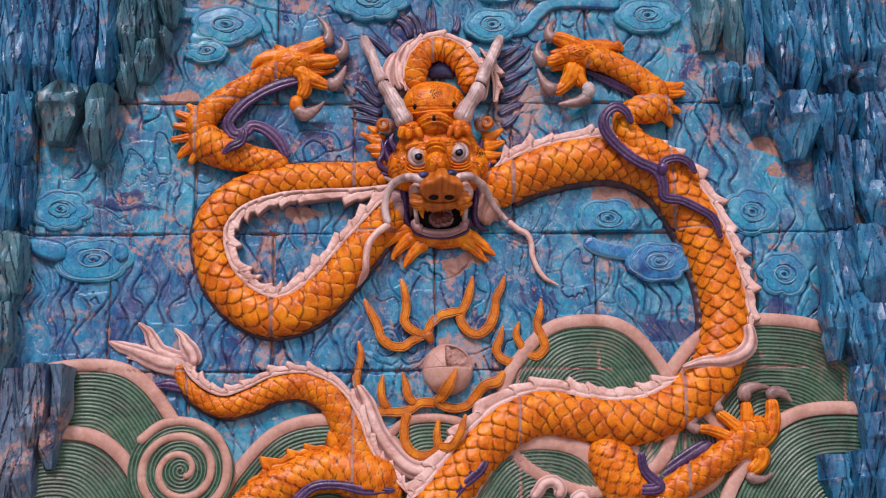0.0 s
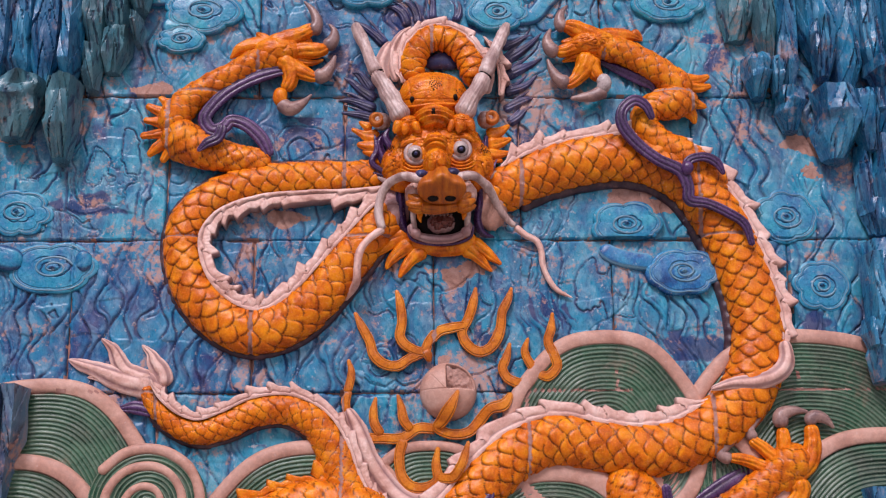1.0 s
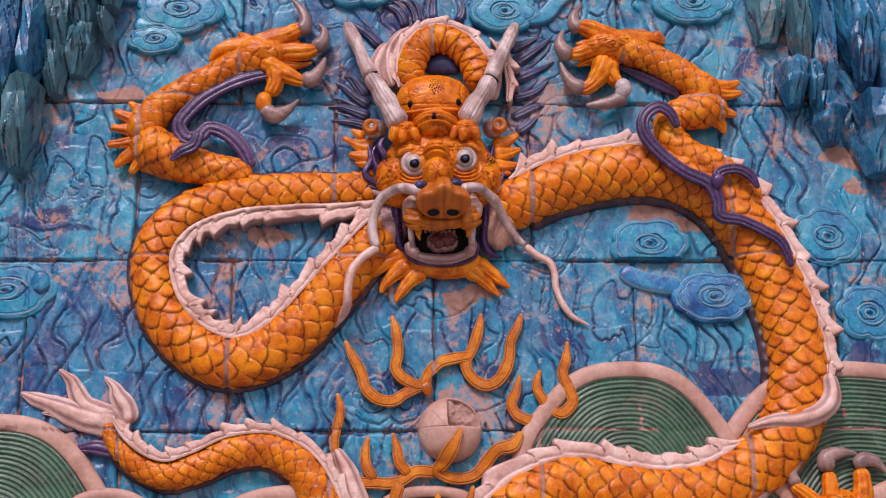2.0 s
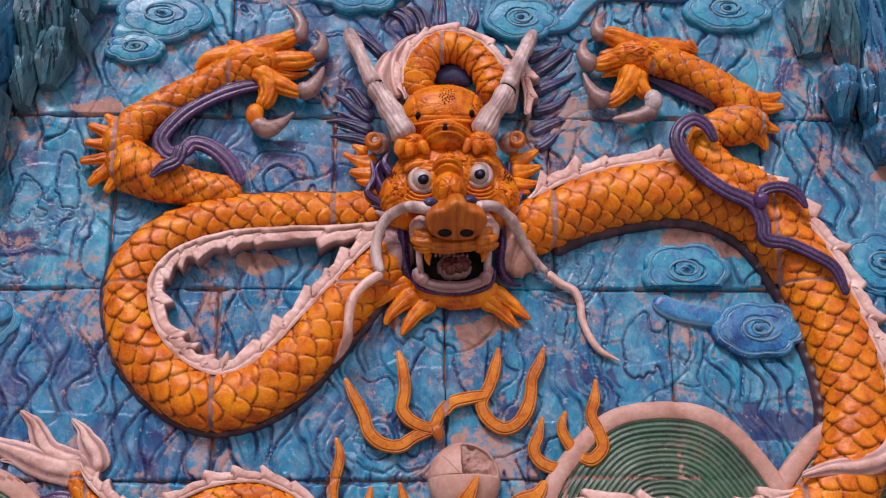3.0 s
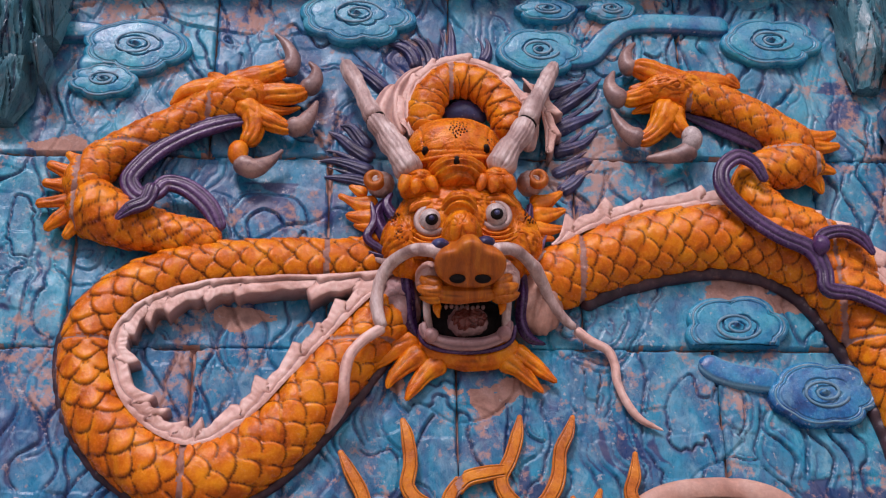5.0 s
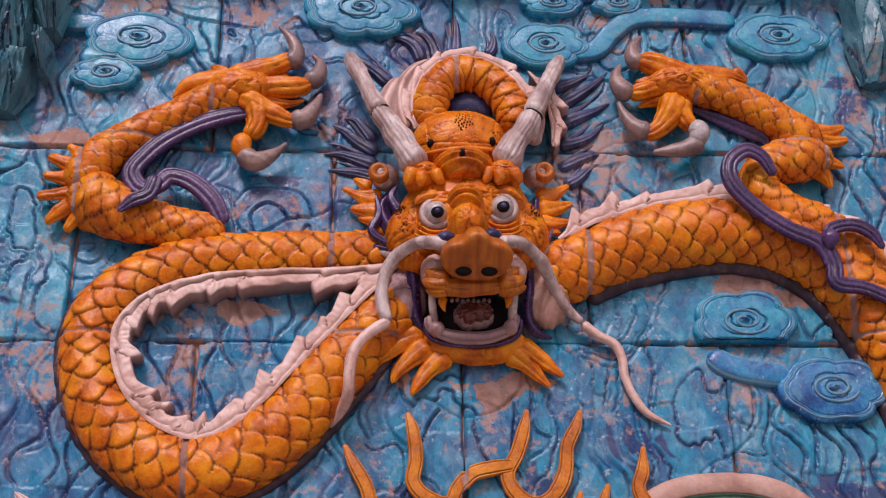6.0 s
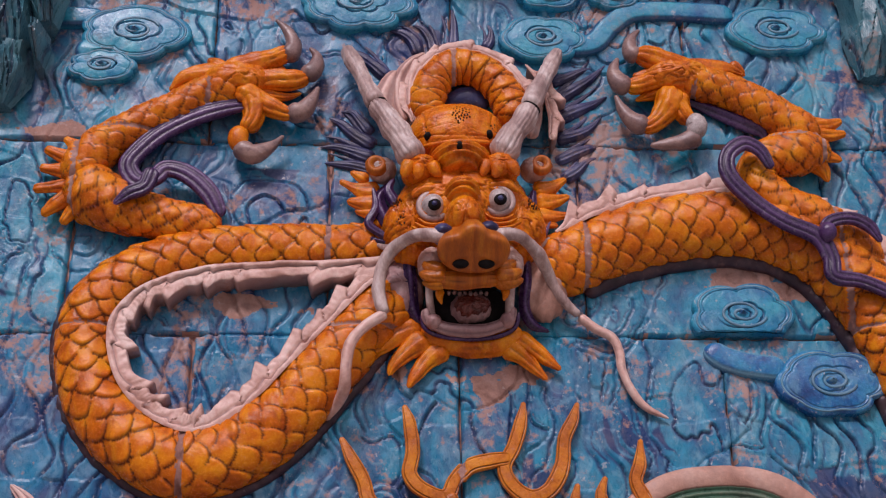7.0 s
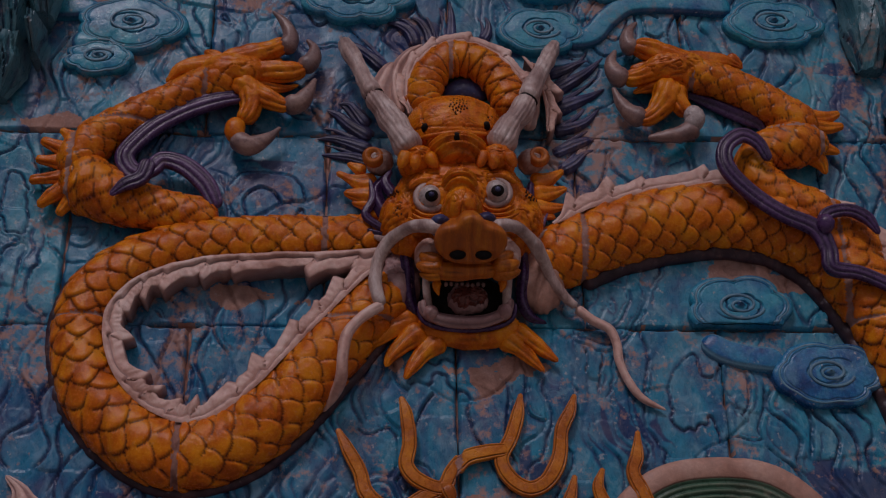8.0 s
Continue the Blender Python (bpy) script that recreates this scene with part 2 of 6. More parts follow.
def spline(pts, step):
    """Catmull-Rom through rows of numbers, resampled evenly in x, y, z."""
    p = np.asarray(pts, float)
    q = np.vstack([2 * p[0] - p[1], p, 2 * p[-1] - p[-2]])
    q[0, 3:], q[-1, 3:] = p[0, 3:], p[-1, 3:]
    out = []
    for a, b, c, d in zip(q, q[1:], q[2:], q[3:]):
        t = np.linspace(0, 1, 40, endpoint=False)[:, None]
        out.append(0.5 * (2 * b + (c - a) * t + (2 * a - 5 * b + 4 * c - d) * t ** 2 + (3 * b - a - 3 * c + d) * t ** 3))
    out = np.vstack(out + [p[-1:]])
    s = np.concatenate([[0], np.cumsum(np.linalg.norm(np.diff(out[:, :3], axis=0), axis=1))])
    n = max(4, int(s[-1] / step))
    at = np.linspace(0, s[-1], n)
    return np.stack([np.interp(at, s, out[:, c]) for c in range(out.shape[1])], 1), at


def frames_of(c):
    """Side and outward directions along a curve that lies mostly along the wall."""
    t = np.gradient(c, axis=0)
    t /= np.linalg.norm(t, axis=1)[:, None] + 1e-9
    out = np.tile(np.array([0.0, -1.0, 0.0]), (len(c), 1))
    steep = np.abs(t[:, 1:2]) > 0.93
    out = np.where(steep, np.array([0.0, -0.5, 0.87]), out)
    out = out - t * np.sum(out * t, 1)[:, None]
    out /= np.linalg.norm(out, axis=1)[:, None] + 1e-9
    return t, np.cross(out, t), out


def scale_field(s, a, length, width, k=0):
    """Height 0 to 1 of overlapping domed scales over arc length s and girth a, and how near each point lies to a scale's edge."""
    row = np.floor(s / length)
    best, edge = np.full(s.shape, -1.0), np.zeros(s.shape)
    for di in (1, 0, -1):
        i = row + di
        off = 0.5 * np.mod(i, 2)
        j = np.round(a / width - off)
        da = (a - (j + off) * width) / (0.5 * width)
        ds = (s - i * length) / length + 0.22 * (rnd(i, j, k) - 0.5)
        reach = 0.46 + 1.25 * np.clip(1 - np.abs(da) ** 1.75, 0, 1) ** 0.75
        rim = reach - ds
        h = 0.16 + 0.40 * ds / 1.7 - 0.20 * da ** 2 + 0.12 * rnd(i, j, k + 3) - 0.16 * (1 - smooth(0.0, 0.42, rim))
        inside = (ds < reach) & (ds > -0.15)
        h = np.where(inside, h, -1)
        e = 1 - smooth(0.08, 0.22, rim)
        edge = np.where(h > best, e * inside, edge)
        best = np.maximum(best, h)
    return np.clip(best, 0, 1), edge


def joints(c):
    """1 at the joints between the blocks that the relief is built of, 0 elsewhere; c: points."""
    x, z = c[..., 0], c[..., 2]
    row = np.floor((z - SEAM) / COURSE)
    off = np.where(np.mod(row, 2) == 0, TILE / 2, 0.0)
    dx = np.abs(np.mod(x - off + TILE / 2, TILE) - TILE / 2)
    dz = np.abs(np.mod(z - SEAM + COURSE / 2, COURSE) - COURSE / 2)
    wob = 0.006 * (vnoise(x * 60, z * 60, 3) - 0.5) + 0.005 * (vnoise(x * 14, z * 14, 8) - 0.5)
    return 1 - smooth(0.0055, 0.0095, np.minimum(dx, dz + 0.003) + wob)


def sweep(name, pts, mat, parent, label="", y=-0.05, depth=1.0, step=0.008, ring=16, scales=None, ribs=None, rough=0.0, close=(1, 1),
          jointed=False, crease=0.0, square=1.0, wob=0, strands=None, groove=0.62, fine=0.32):
    """A round or flattened limb along rows (x, z, width[, own y]). depth: thickness over width. scales: (length, width, height)."""
    rows = [(p[0], p[3] if len(p) > 3 else y, p[1], p[2] / 2) for p in pts]
    c, s = spline(rows, step)
    t, side, out = frames_of(c[:, :3])
    w = np.maximum(c[:, 3], 0.001)
    for end, on in ((0, close[0]), (-1, close[1])):
        if on:
            d = (s if end == 0 else s[-1] - s) / np.maximum(w, 0.004)
            w = w * np.sqrt(np.clip(1 - (1 - np.minimum(d, 1)) ** 2, 0.0004, 1))
    phi = np.linspace(0, 2 * np.pi, ring, endpoint=False)
    cs, sn = np.cos(phi), np.sin(phi)
    if square != 1.0:
        cs, sn = np.sign(cs) * np.abs(cs) ** square, np.sign(sn) * np.abs(sn) ** square
    v = c[:, None, :3] + side[:, None] * (w[:, None] * cs)[..., None] + out[:, None] * (w[:, None] * sn * depth)[..., None]
    n = side[:, None] * cs[None, :, None] + out[:, None] * sn[None, :, None]
    S, A = np.broadcast_to(s[:, None], v.shape[:2]), (phi[None] - np.pi / 2) * np.mean(w)
    A = np.broadcast_to(A, v.shape[:2])
    d, paint = np.zeros(v.shape[:2]), np.zeros(v.shape[:2])
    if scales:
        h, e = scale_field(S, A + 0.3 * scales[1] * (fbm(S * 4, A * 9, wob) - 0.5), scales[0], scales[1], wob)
        # brown edge lines and darkened hollows, painting crevice shade between the scales
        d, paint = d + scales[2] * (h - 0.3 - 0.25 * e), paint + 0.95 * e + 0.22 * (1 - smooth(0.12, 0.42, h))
    if ribs:
        d = d + ribs[1] * (0.5 - np.abs(np.mod(S / ribs[0] + 0.15 * np.cos(A * 30), 1) - 0.5) * 2) * np.clip(sn, 0, 1)
    if crease:
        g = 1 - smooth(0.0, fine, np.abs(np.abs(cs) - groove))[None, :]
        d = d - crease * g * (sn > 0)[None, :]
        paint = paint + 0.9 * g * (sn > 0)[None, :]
    if strands:
        lay = phi[None] * strands[0] + 2.2 * fbm(S * 9 + wob, np.broadcast_to(phi[None] * 1.3, S.shape), wob + 4)
        lay = np.abs(np.sin(lay)) ** 0.6
        d = d + strands[1] * (lay - 0.6)
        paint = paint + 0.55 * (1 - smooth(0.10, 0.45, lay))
    if rough:
        d = d + rough * (fbm(v[..., 0] * 14 + v[..., 1] * 9, v[..., 2] * 14, wob + 2) - 0.5)
    slot = None
    if jointed:
        jn = joints(v)
        d = d - 0.006 * jn
        paint = paint * (1 - jn)
        f = grid_faces(*v.shape[:2], True)
        slot = (jn.reshape(-1)[f].mean(1) > 0.5).astype(int)
        mat = [mat, M_MORTAR]
    v = v + n * (d * np.clip(w / 0.02, 0, 1)[:, None])[..., None]
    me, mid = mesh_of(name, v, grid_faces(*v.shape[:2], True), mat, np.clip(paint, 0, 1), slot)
    return link(name, me, mid, parent, label)


def fin(name, pts, mat, parent, label="", y=-0.05, step=0.004, tooth=0.085, high=0.05, thick=0.03, sign=1, lean=1.3, jag=0.55, out=0.03):
    """A back fin: a thick fluted strip on one side of a curve (x, z, width of the body), its free edge cut into curling flame tips."""
    rows = [(p[0], p[3] if len(p) > 3 else y, p[1], p[2] / 2) for p in pts]
    c, s = spline(rows, step)
    t, side, o = frames_of(c[:, :3])
    base = c[:, :3] + sign * side * (c[:, 3] * 0.80)[:, None]
    ph = s / tooth + 0.28 * np.sin(s * 9) + 0.16 * np.sin(s * 23 + 1)
    saw, who = np.mod(ph, 1), np.floor(ph)
    ends = smooth(0, 0.08, s) * smooth(0, 0.08, s[-1] - s)
    tip = 0.22 * np.sin(np.pi * np.clip(saw * 1.9, 0, 1)) + saw ** 2.0 * (1 - smooth(0.90, 1.0, saw))
    reach = high * (1 - jag + jag * tip * (0.6 + 0.8 * rnd(who, 3, 1)) + 0.10 * (vnoise(s * 40, s * 0, 4) - 0.5)) * (0.25 + 0.75 * ends)
    u = np.array([0.0, 0.14, 0.26, 0.33, 0.40, 0.52, 0.66, 0.80, 0.91, 0.97, 1.0, 0.985, 0.6, 0.0])
    lift = np.array([1.0, 1.16, 1.10, 0.72, 0.86, 0.94, 0.95, 0.94, 0.92, 0.84, 0.60, 0.0, 0.0, 0.0])
    v = base[:, None] + sign * side[:, None] * (reach[:, None] * u)[..., None] + o[:, None] * (out + thick * lift[None])[..., None]
    v = v + t[:, None] * (lean * high * 0.30 * (saw ** 2)[:, None] * u ** 3)[..., None]
    flute = np.sin((ph[:, None] * 3.0 + 0.8 * u[None]) * 2 * np.pi) ** 2
    v[:, 4:10] -= o[:, None] * (0.09 * thick * flute[:, 4:10] * smooth(0.35, 0.7, u[None, 4:10]))[..., None]
    v[:, :-3] += o[:, None] * (0.012 * (fbm(v[:, :-3, 0] * 22, v[:, :-3, 2] * 22, 6) - 0.5))[..., None]
    v[:, -3:] -= o[:, None] * 0.05
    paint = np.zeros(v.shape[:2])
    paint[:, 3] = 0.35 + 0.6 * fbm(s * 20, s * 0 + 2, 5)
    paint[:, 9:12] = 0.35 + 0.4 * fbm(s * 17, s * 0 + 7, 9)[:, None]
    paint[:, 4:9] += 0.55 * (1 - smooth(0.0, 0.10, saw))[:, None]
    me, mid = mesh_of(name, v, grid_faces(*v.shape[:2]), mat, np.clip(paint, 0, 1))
    return link(name, me, mid, parent, label)


def ball_mesh(name, at, size, mat, parent, label="", n=24, bend=None, flat=False, carve=0.0, along=(1.0, 2.2)):
    """A rounded lump: an ellipsoid, reshaped by bend(unit points) -> points; carve: depth of chiselled creases."""
    th, ph = np.meshgrid(np.linspace(0.02, np.pi - 0.02, n), np.linspace(0, 2 * np.pi, 2 * n, endpoint=False), indexing="ij")
    u = np.stack([np.sin(th) * np.cos(ph), np.cos(th), np.sin(th) * np.sin(ph)], -1)
    p = bend(u) if bend else u
    v = np.asarray(at) + p * np.asarray(size)
    paint = None
    if carve:
        X, Y, Z = v[..., 0] * along[0], v[..., 1], v[..., 2] * along[1]
        f = fbm(X * 13 + 3 * Y + 20, Z * 13 + 9 * Y, 91, 4)
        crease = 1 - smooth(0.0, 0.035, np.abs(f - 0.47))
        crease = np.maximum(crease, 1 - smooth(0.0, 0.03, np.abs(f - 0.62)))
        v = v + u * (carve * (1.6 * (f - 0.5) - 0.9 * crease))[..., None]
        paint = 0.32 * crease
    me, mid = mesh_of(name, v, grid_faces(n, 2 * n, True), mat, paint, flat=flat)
    return link(name, me, mid, parent, label)


# ---- the structure round the relief ----
ground = link("ground", *mesh_of("ground", [(-400, -400, 0), (400, -400, 0), (400, 400, 0), (-400, 400, 0)], [(0, 1, 2, 3)], M_STONE))
tagged(ground, "pale stone paving in front of the wall", "ground", kind="structure")
wall = part("wall_north", box_bm(-16, 16, 0.0135, 1.6, 0, 5.2), M_MORTAR, None)
tagged(wall, "masonry wall core behind the glazed tile relief", "wall", kind="structure")
plinth = part("plinth", box_bm(-16, 16, -0.18, 0.0135, 0, 1.3, 0.03), M_STONE, None)
tagged(plinth, "plain pale stone plinth under the glazed relief", "wall base", kind="structure")
cornice = part("cornice", box_bm(-16, 16, -0.14, 0.0135, 4.645, 5.2, 0.02), M_ROOF, None)
tagged(cornice, "ochre glazed cornice along the wall top", "cornice", kind="structure")

TOPS = [1.32 + COURSE * i for i in range(6)]   # horizontal joints


BILLOWS = [(random.uniform(-2.3, 2.3), random.uniform(2.6, 4.6), random.uniform(0.06, 0.13)) for _ in range(44)]


# where the dark blue glaze was poured thickest: x, z, half width, half height
POOLS = [(1.09, 2.80, 0.26, 0.16), (1.67, 2.93, 0.18, 0.08), (-0.14, 2.83, 0.14, 0.08), (0.18, 2.87, 0.18, 0.08), (0.50, 2.98, 0.16, 0.12), (-0.40, 4.10, 0.14, 0.12), (0.05, 4.30, 0.45, 0.16), (-0.55, 3.78, 0.30, 0.12), (0.45, 3.75, 0.25, 0.14), (1.25, 4.15, 0.22, 0.14), (-1.5, 3.45, 0.25, 0.08)]


def carving(x, z):
    """Depth of the carved waves and mist on the tiles, and where the dark blue glaze pooled."""
    wx = x + 0.13 * (fbm(x * 3.1, z * 2.3, 11) - 0.5) + 0.05 * (fbm(x * 9, z * 7, 21) - 0.5)
    wz = z + 0.16 * (fbm(x * 2.7, z * 2.9, 31) - 0.5) + 0.05 * (fbm(x * 8, z * 8, 41) - 0.5)
    cell = abs(x[1, 1] - x[2, 1]) if x.shape[0] > 3 else 0.0046
    # hanging drapery: sheets that overlap along drifting upright lines; curling sheets in places; round billows between
    hang = 0.55 * wx / 0.060 + 9.0 * fbm(x * 2.9 + 0.6 * fbm(x * 6, z * 6, 87), z * 1.25, 81, 3) + 0.25 * np.sin(wz * 14 + 7 * fbm(x * 5, z * 3, 85))
    curl_field = 5.6 * fbm(wx * 3.6 + 3, wz * 2.7, 95, 2) + 0.6 * wz / 0.16
    pick = smooth(0.50, 0.515, fbm(x * 2.1 + 5, z * 2.1, 51, 3))
    u = np.where(pick > 0.5, curl_field, hang)
    for cx, cz, cr in BILLOWS:
        d = np.hypot(wx - cx, (wz - cz) * 0.8)
        u = np.where(d < cr, 40.37 - d / 0.040 + 0.12 * np.arctan2(wz - cz, wx - cx), u)
    # licking tongues: upright wavy lines, each in counter-step with the next
    lane = wx / 0.056 + 1.5 * fbm(x * 2.3, z * 2.3, 97, 2)
    left, right, petal = np.full(x.shape, 9.0), np.full(x.shape, 9.0), np.zeros(x.shape)
    for step in (-1, 0, 1, 2):
        i = np.floor(lane) + step
        b = i + 0.44 * np.sin(wz * (19 + 9 * rnd(i, 2, 5)) + np.pi * i + 2.5 * rnd(i, 4, 5))
        left, right = np.where(lane >= b, np.minimum(left, lane - b), left), np.where(lane < b, np.minimum(right, b - lane), right)
        petal = np.where((lane >= b) & (lane - b <= left), rnd(i, np.floor(wz / 0.17), 8), petal)
    leafy = fbm(x * 1.9 + 1, z * 1.9, 53, 3) + 0.16 * smooth(-0.1, -0.5, x) * smooth(3.35, 3.15, z) + 0.08 * smooth(0.9, 1.3, x) * smooth(3.5, 3.7, z) > 0.50
    slope = np.hypot(np.gradient(u, axis=0), np.gradient(u, axis=1)) + 1e-4
    crowd = (1 - smooth(0.15, 0.26, slope))
    fold = np.mod(u, 1)
    who = np.floor(u)
    near, far = fold / slope * cell, (1 - fold) / slope * cell          # metres to the two edges of a sheet
    k = rnd(who, np.floor(wz / 0.26 + 3 * rnd(who, 1, 2)), 3)
    near, far = np.where(leafy, left * 0.052, near), np.where(leafy, right * 0.052, far)
    crowd, k = np.where(leafy, 1.0, crowd), np.where(leafy, petal, k)
    line = np.minimum(near, far)
    gap = smooth(0.34, 0.50, -0.04 * leafy + fbm(x * 6.5 + 9, z * 5.0, 55, 3))          # the cut lines fade out and start again
    wide = 0.0022 + 0.0056 * fbm(x * 7, z * 7, 57, 2) ** 1.5
    cut = (1 - smooth(0.4 * wide, 1.5 * wide, line)) * crowd * gap
    # a second, thinner stroke beside some of the edges
    twin = (1 - smooth(0.0012, 0.0048, np.abs(near - 0.020 - 0.008 * k))) * crowd * smooth(0.50, 0.58, fbm(x * 6 + 2, z * 4.5, 58, 3)) * (far > 0.012)
    sheet = smooth(0.001, 0.009, near) * (0.72 + 0.28 * np.exp(-near / 0.022)) * crowd * (0.4 + 0.6 * gap)
    h = 0.015 + 0.011 * sheet * (0.45 + 0.9 * k) - 0.0065 * cut - 0.004 * twin
    h = h + 0.016 * (fbm(x * 3, z * 3, 61) - 0.45) + 0.006 * (fbm(x * 11, z * 9, 62, 3) - 0.5)
    thin = np.where(leafy, 0.80, 1.0)                                   # the tongues are only lightly lined
    paint = np.maximum((1 - smooth(0.8 * wide, 2.1 * wide, line / thin)) * crowd * gap * (0.62 + 0.38 * smooth(0.35, 0.60, fbm(x * 4, z * 4, 73, 3))) * (0.4 + 0.6 * thin), 0.85 * twin * thin)
    # glaze runs together in the forks under an edge
    run = (1 - smooth(0.004, 0.026, far)) * crowd * thin * smooth(0.50, 0.62, fbm(x * 5 + 4, z * 3.2, 71, 4))
    paint = np.maximum(paint, 0.85 * run)
    for cx, cz, ax, az in POOLS:
        d = 1 - np.hypot((x - cx) / ax, (z - cz) / az) + 1.1 * (fbm(x * 8, z * 6, 75) - 0.5)
        paint = np.maximum(paint, 0.95 * smooth(0.0, 0.12, d - 0.15 - 0.75 * np.where(leafy, petal, np.abs(2 * fold - 1))))
    return h, np.clip(paint, 0, 1)


# patches where the glaze has weathered off: x, z, half width, half height
BARE = [(0.04, 3.17, 0.33, 0.12), (0.86, 3.52, 0.46, 0.13), (-2.0, 3.93, 0.30, 0.10), (1.62, 3.74, 0.24, 0.10), (1.85, 3.98, 0.40, 0.10), (-0.62, 3.40, 0.36, 0.10), (-1.85, 3.80, 0.20, 0.20), (1.75, 3.72, 0.25, 0.12), (0.05, 2.78, 0.25, 0.10), (1.66, 3.60, 0.13, 0.12), (1.95, 3.62, 0.25, 0.14), (1.45, 3.99, 0.20, 0.07), (-1.25, 3.99, 0.2, 0.06), (1.02, 3.46, 0.25, 0.10)]


def wall_tile(x0, x1, z0, z1, k):
    fine = 0.014 if x1 < -2.1 or x0 > 2.1 else 0.0044 if z1 > 2.7 else 0.0064
    nx, nz = max(3, int((x1 - x0) / fine)), max(3, int((z1 - z0) / fine))
    gap = 0.0016
    gx, gz = np.linspace(x0 + gap, x1 - gap, nx), np.linspace(z0 + gap, z1 - gap, nz)
    gx[1], gx[-2], gz[1], gz[-2] = gx[0] + 0.0008, gx[-1] - 0.0008, gz[0] + 0.0008, gz[-1] - 0.0008
    X, Z = np.meshgrid(gx, gz, indexing="ij")
    h, paint = carving(X, Z)
    rim = np.minimum(np.minimum(X - x0, x1 - X), np.minimum(Z - z0, z1 - Z)) - gap
    rim = rim + 0.006 * (vnoise(X * 45, Z * 45, 7) - 0.5) + 0.010 * (vnoise(X * 13, Z * 13, 17) - 0.45)
    h = (h + 0.01) * smooth(-0.004, 0.005, rim) + 0.008 * rnd(k, 2, 4)
    y = 0.024 - h
    y[0], y[-1], y[:, 0], y[:, -1] = 0.036, 0.036, 0.036, 0.036
    v = np.stack([X, y, Z], -1)
    f = grid_faces(nx, nz)[:, ::-1]
    bare = np.zeros(X.shape)
    for cx, cz, ax, az in BARE:
        bare = np.maximum(bare, 1 - np.hypot((X - cx) / ax, (Z - cz) / az))
    bare = bare + 1.5 * (fbm(X * 11, Z * 11, 15, 5) - 0.5)
    clay = (rim.reshape(-1)[f].mean(1) < 0.0020) | (bare.reshape(-1)[f].mean(1) > 0.62)
    me, mid = mesh_of("wall_tile", v, f, [M_BLUE, M_CLAY], paint, clay.astype(int))
    return link("wall_tile", me, mid, wall)


# ---- the dragon ----
dragon = thing("dragon_relief", (0, 0, 3.3), "amber-glazed dragon relief coiling over blue glazed wall tiles", "wall relief")
SC = (0.039, 0.104, 0.019)
loop = [(-0.176, 3.586, 0.147), (-0.36, 3.571, 0.154), (-0.543, 3.567, 0.157), (-0.725, 3.552, 0.16), (-0.886, 3.507, 0.163), (-0.997, 3.43, 0.165), (-1.055, 3.322, 0.167), (-1.05, 3.197, 0.169), (-0.999, 3.066, 0.177), (-0.898, 2.957, 0.186), (-0.764, 2.897, 0.195), (-0.625, 2.926, 0.196), (-0.504, 3.024, 0.195), (-0.402, 3.148, 0.187), (-0.319, 3.251, 0.179), (-0.234, 3.355, 0.163), (-0.158, 3.444, 0.146)]
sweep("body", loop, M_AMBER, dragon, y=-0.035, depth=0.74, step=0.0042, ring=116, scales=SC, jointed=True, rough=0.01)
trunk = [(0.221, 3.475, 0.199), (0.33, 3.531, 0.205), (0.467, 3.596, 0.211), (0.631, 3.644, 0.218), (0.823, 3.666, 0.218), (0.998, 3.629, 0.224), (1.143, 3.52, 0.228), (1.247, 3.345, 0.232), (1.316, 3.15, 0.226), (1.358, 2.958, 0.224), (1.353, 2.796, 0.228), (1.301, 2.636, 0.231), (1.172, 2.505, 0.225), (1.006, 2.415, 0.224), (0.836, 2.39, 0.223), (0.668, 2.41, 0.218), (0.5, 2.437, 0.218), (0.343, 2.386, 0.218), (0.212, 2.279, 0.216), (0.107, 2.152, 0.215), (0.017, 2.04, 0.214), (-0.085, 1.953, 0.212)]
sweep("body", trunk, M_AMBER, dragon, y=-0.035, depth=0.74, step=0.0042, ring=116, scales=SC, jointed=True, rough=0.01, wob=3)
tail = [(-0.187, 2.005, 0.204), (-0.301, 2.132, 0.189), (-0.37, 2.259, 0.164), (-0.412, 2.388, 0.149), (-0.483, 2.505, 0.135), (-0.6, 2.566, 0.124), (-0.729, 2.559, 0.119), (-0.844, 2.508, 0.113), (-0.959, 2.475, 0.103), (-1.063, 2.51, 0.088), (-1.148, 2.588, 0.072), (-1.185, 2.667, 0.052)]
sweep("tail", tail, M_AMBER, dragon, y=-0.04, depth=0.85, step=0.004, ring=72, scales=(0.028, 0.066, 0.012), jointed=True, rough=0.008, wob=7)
def edging(name, pts, mat, parent, label="", sign=-1, width=0.036, y=-0.012, at=0.50, depth=0.9):
    """A narrow ribbed band along one edge of a limb."""
    rows = [(p[0], y, p[1], p[2] / 2) for p in pts]
    c, s = spline(rows, 0.05)
    t, side, o = frames_of(c[:, :3])
    q = c[:, :3] + sign * side * (c[:, 3] * 2 * at)[:, None]
    return sweep(name, [(float(a[0]), float(a[2]), width) for a in q], mat, parent, label, y=y, depth=depth, step=0.008, ring=12, ribs=(0.05, 0.008), rough=0.008)


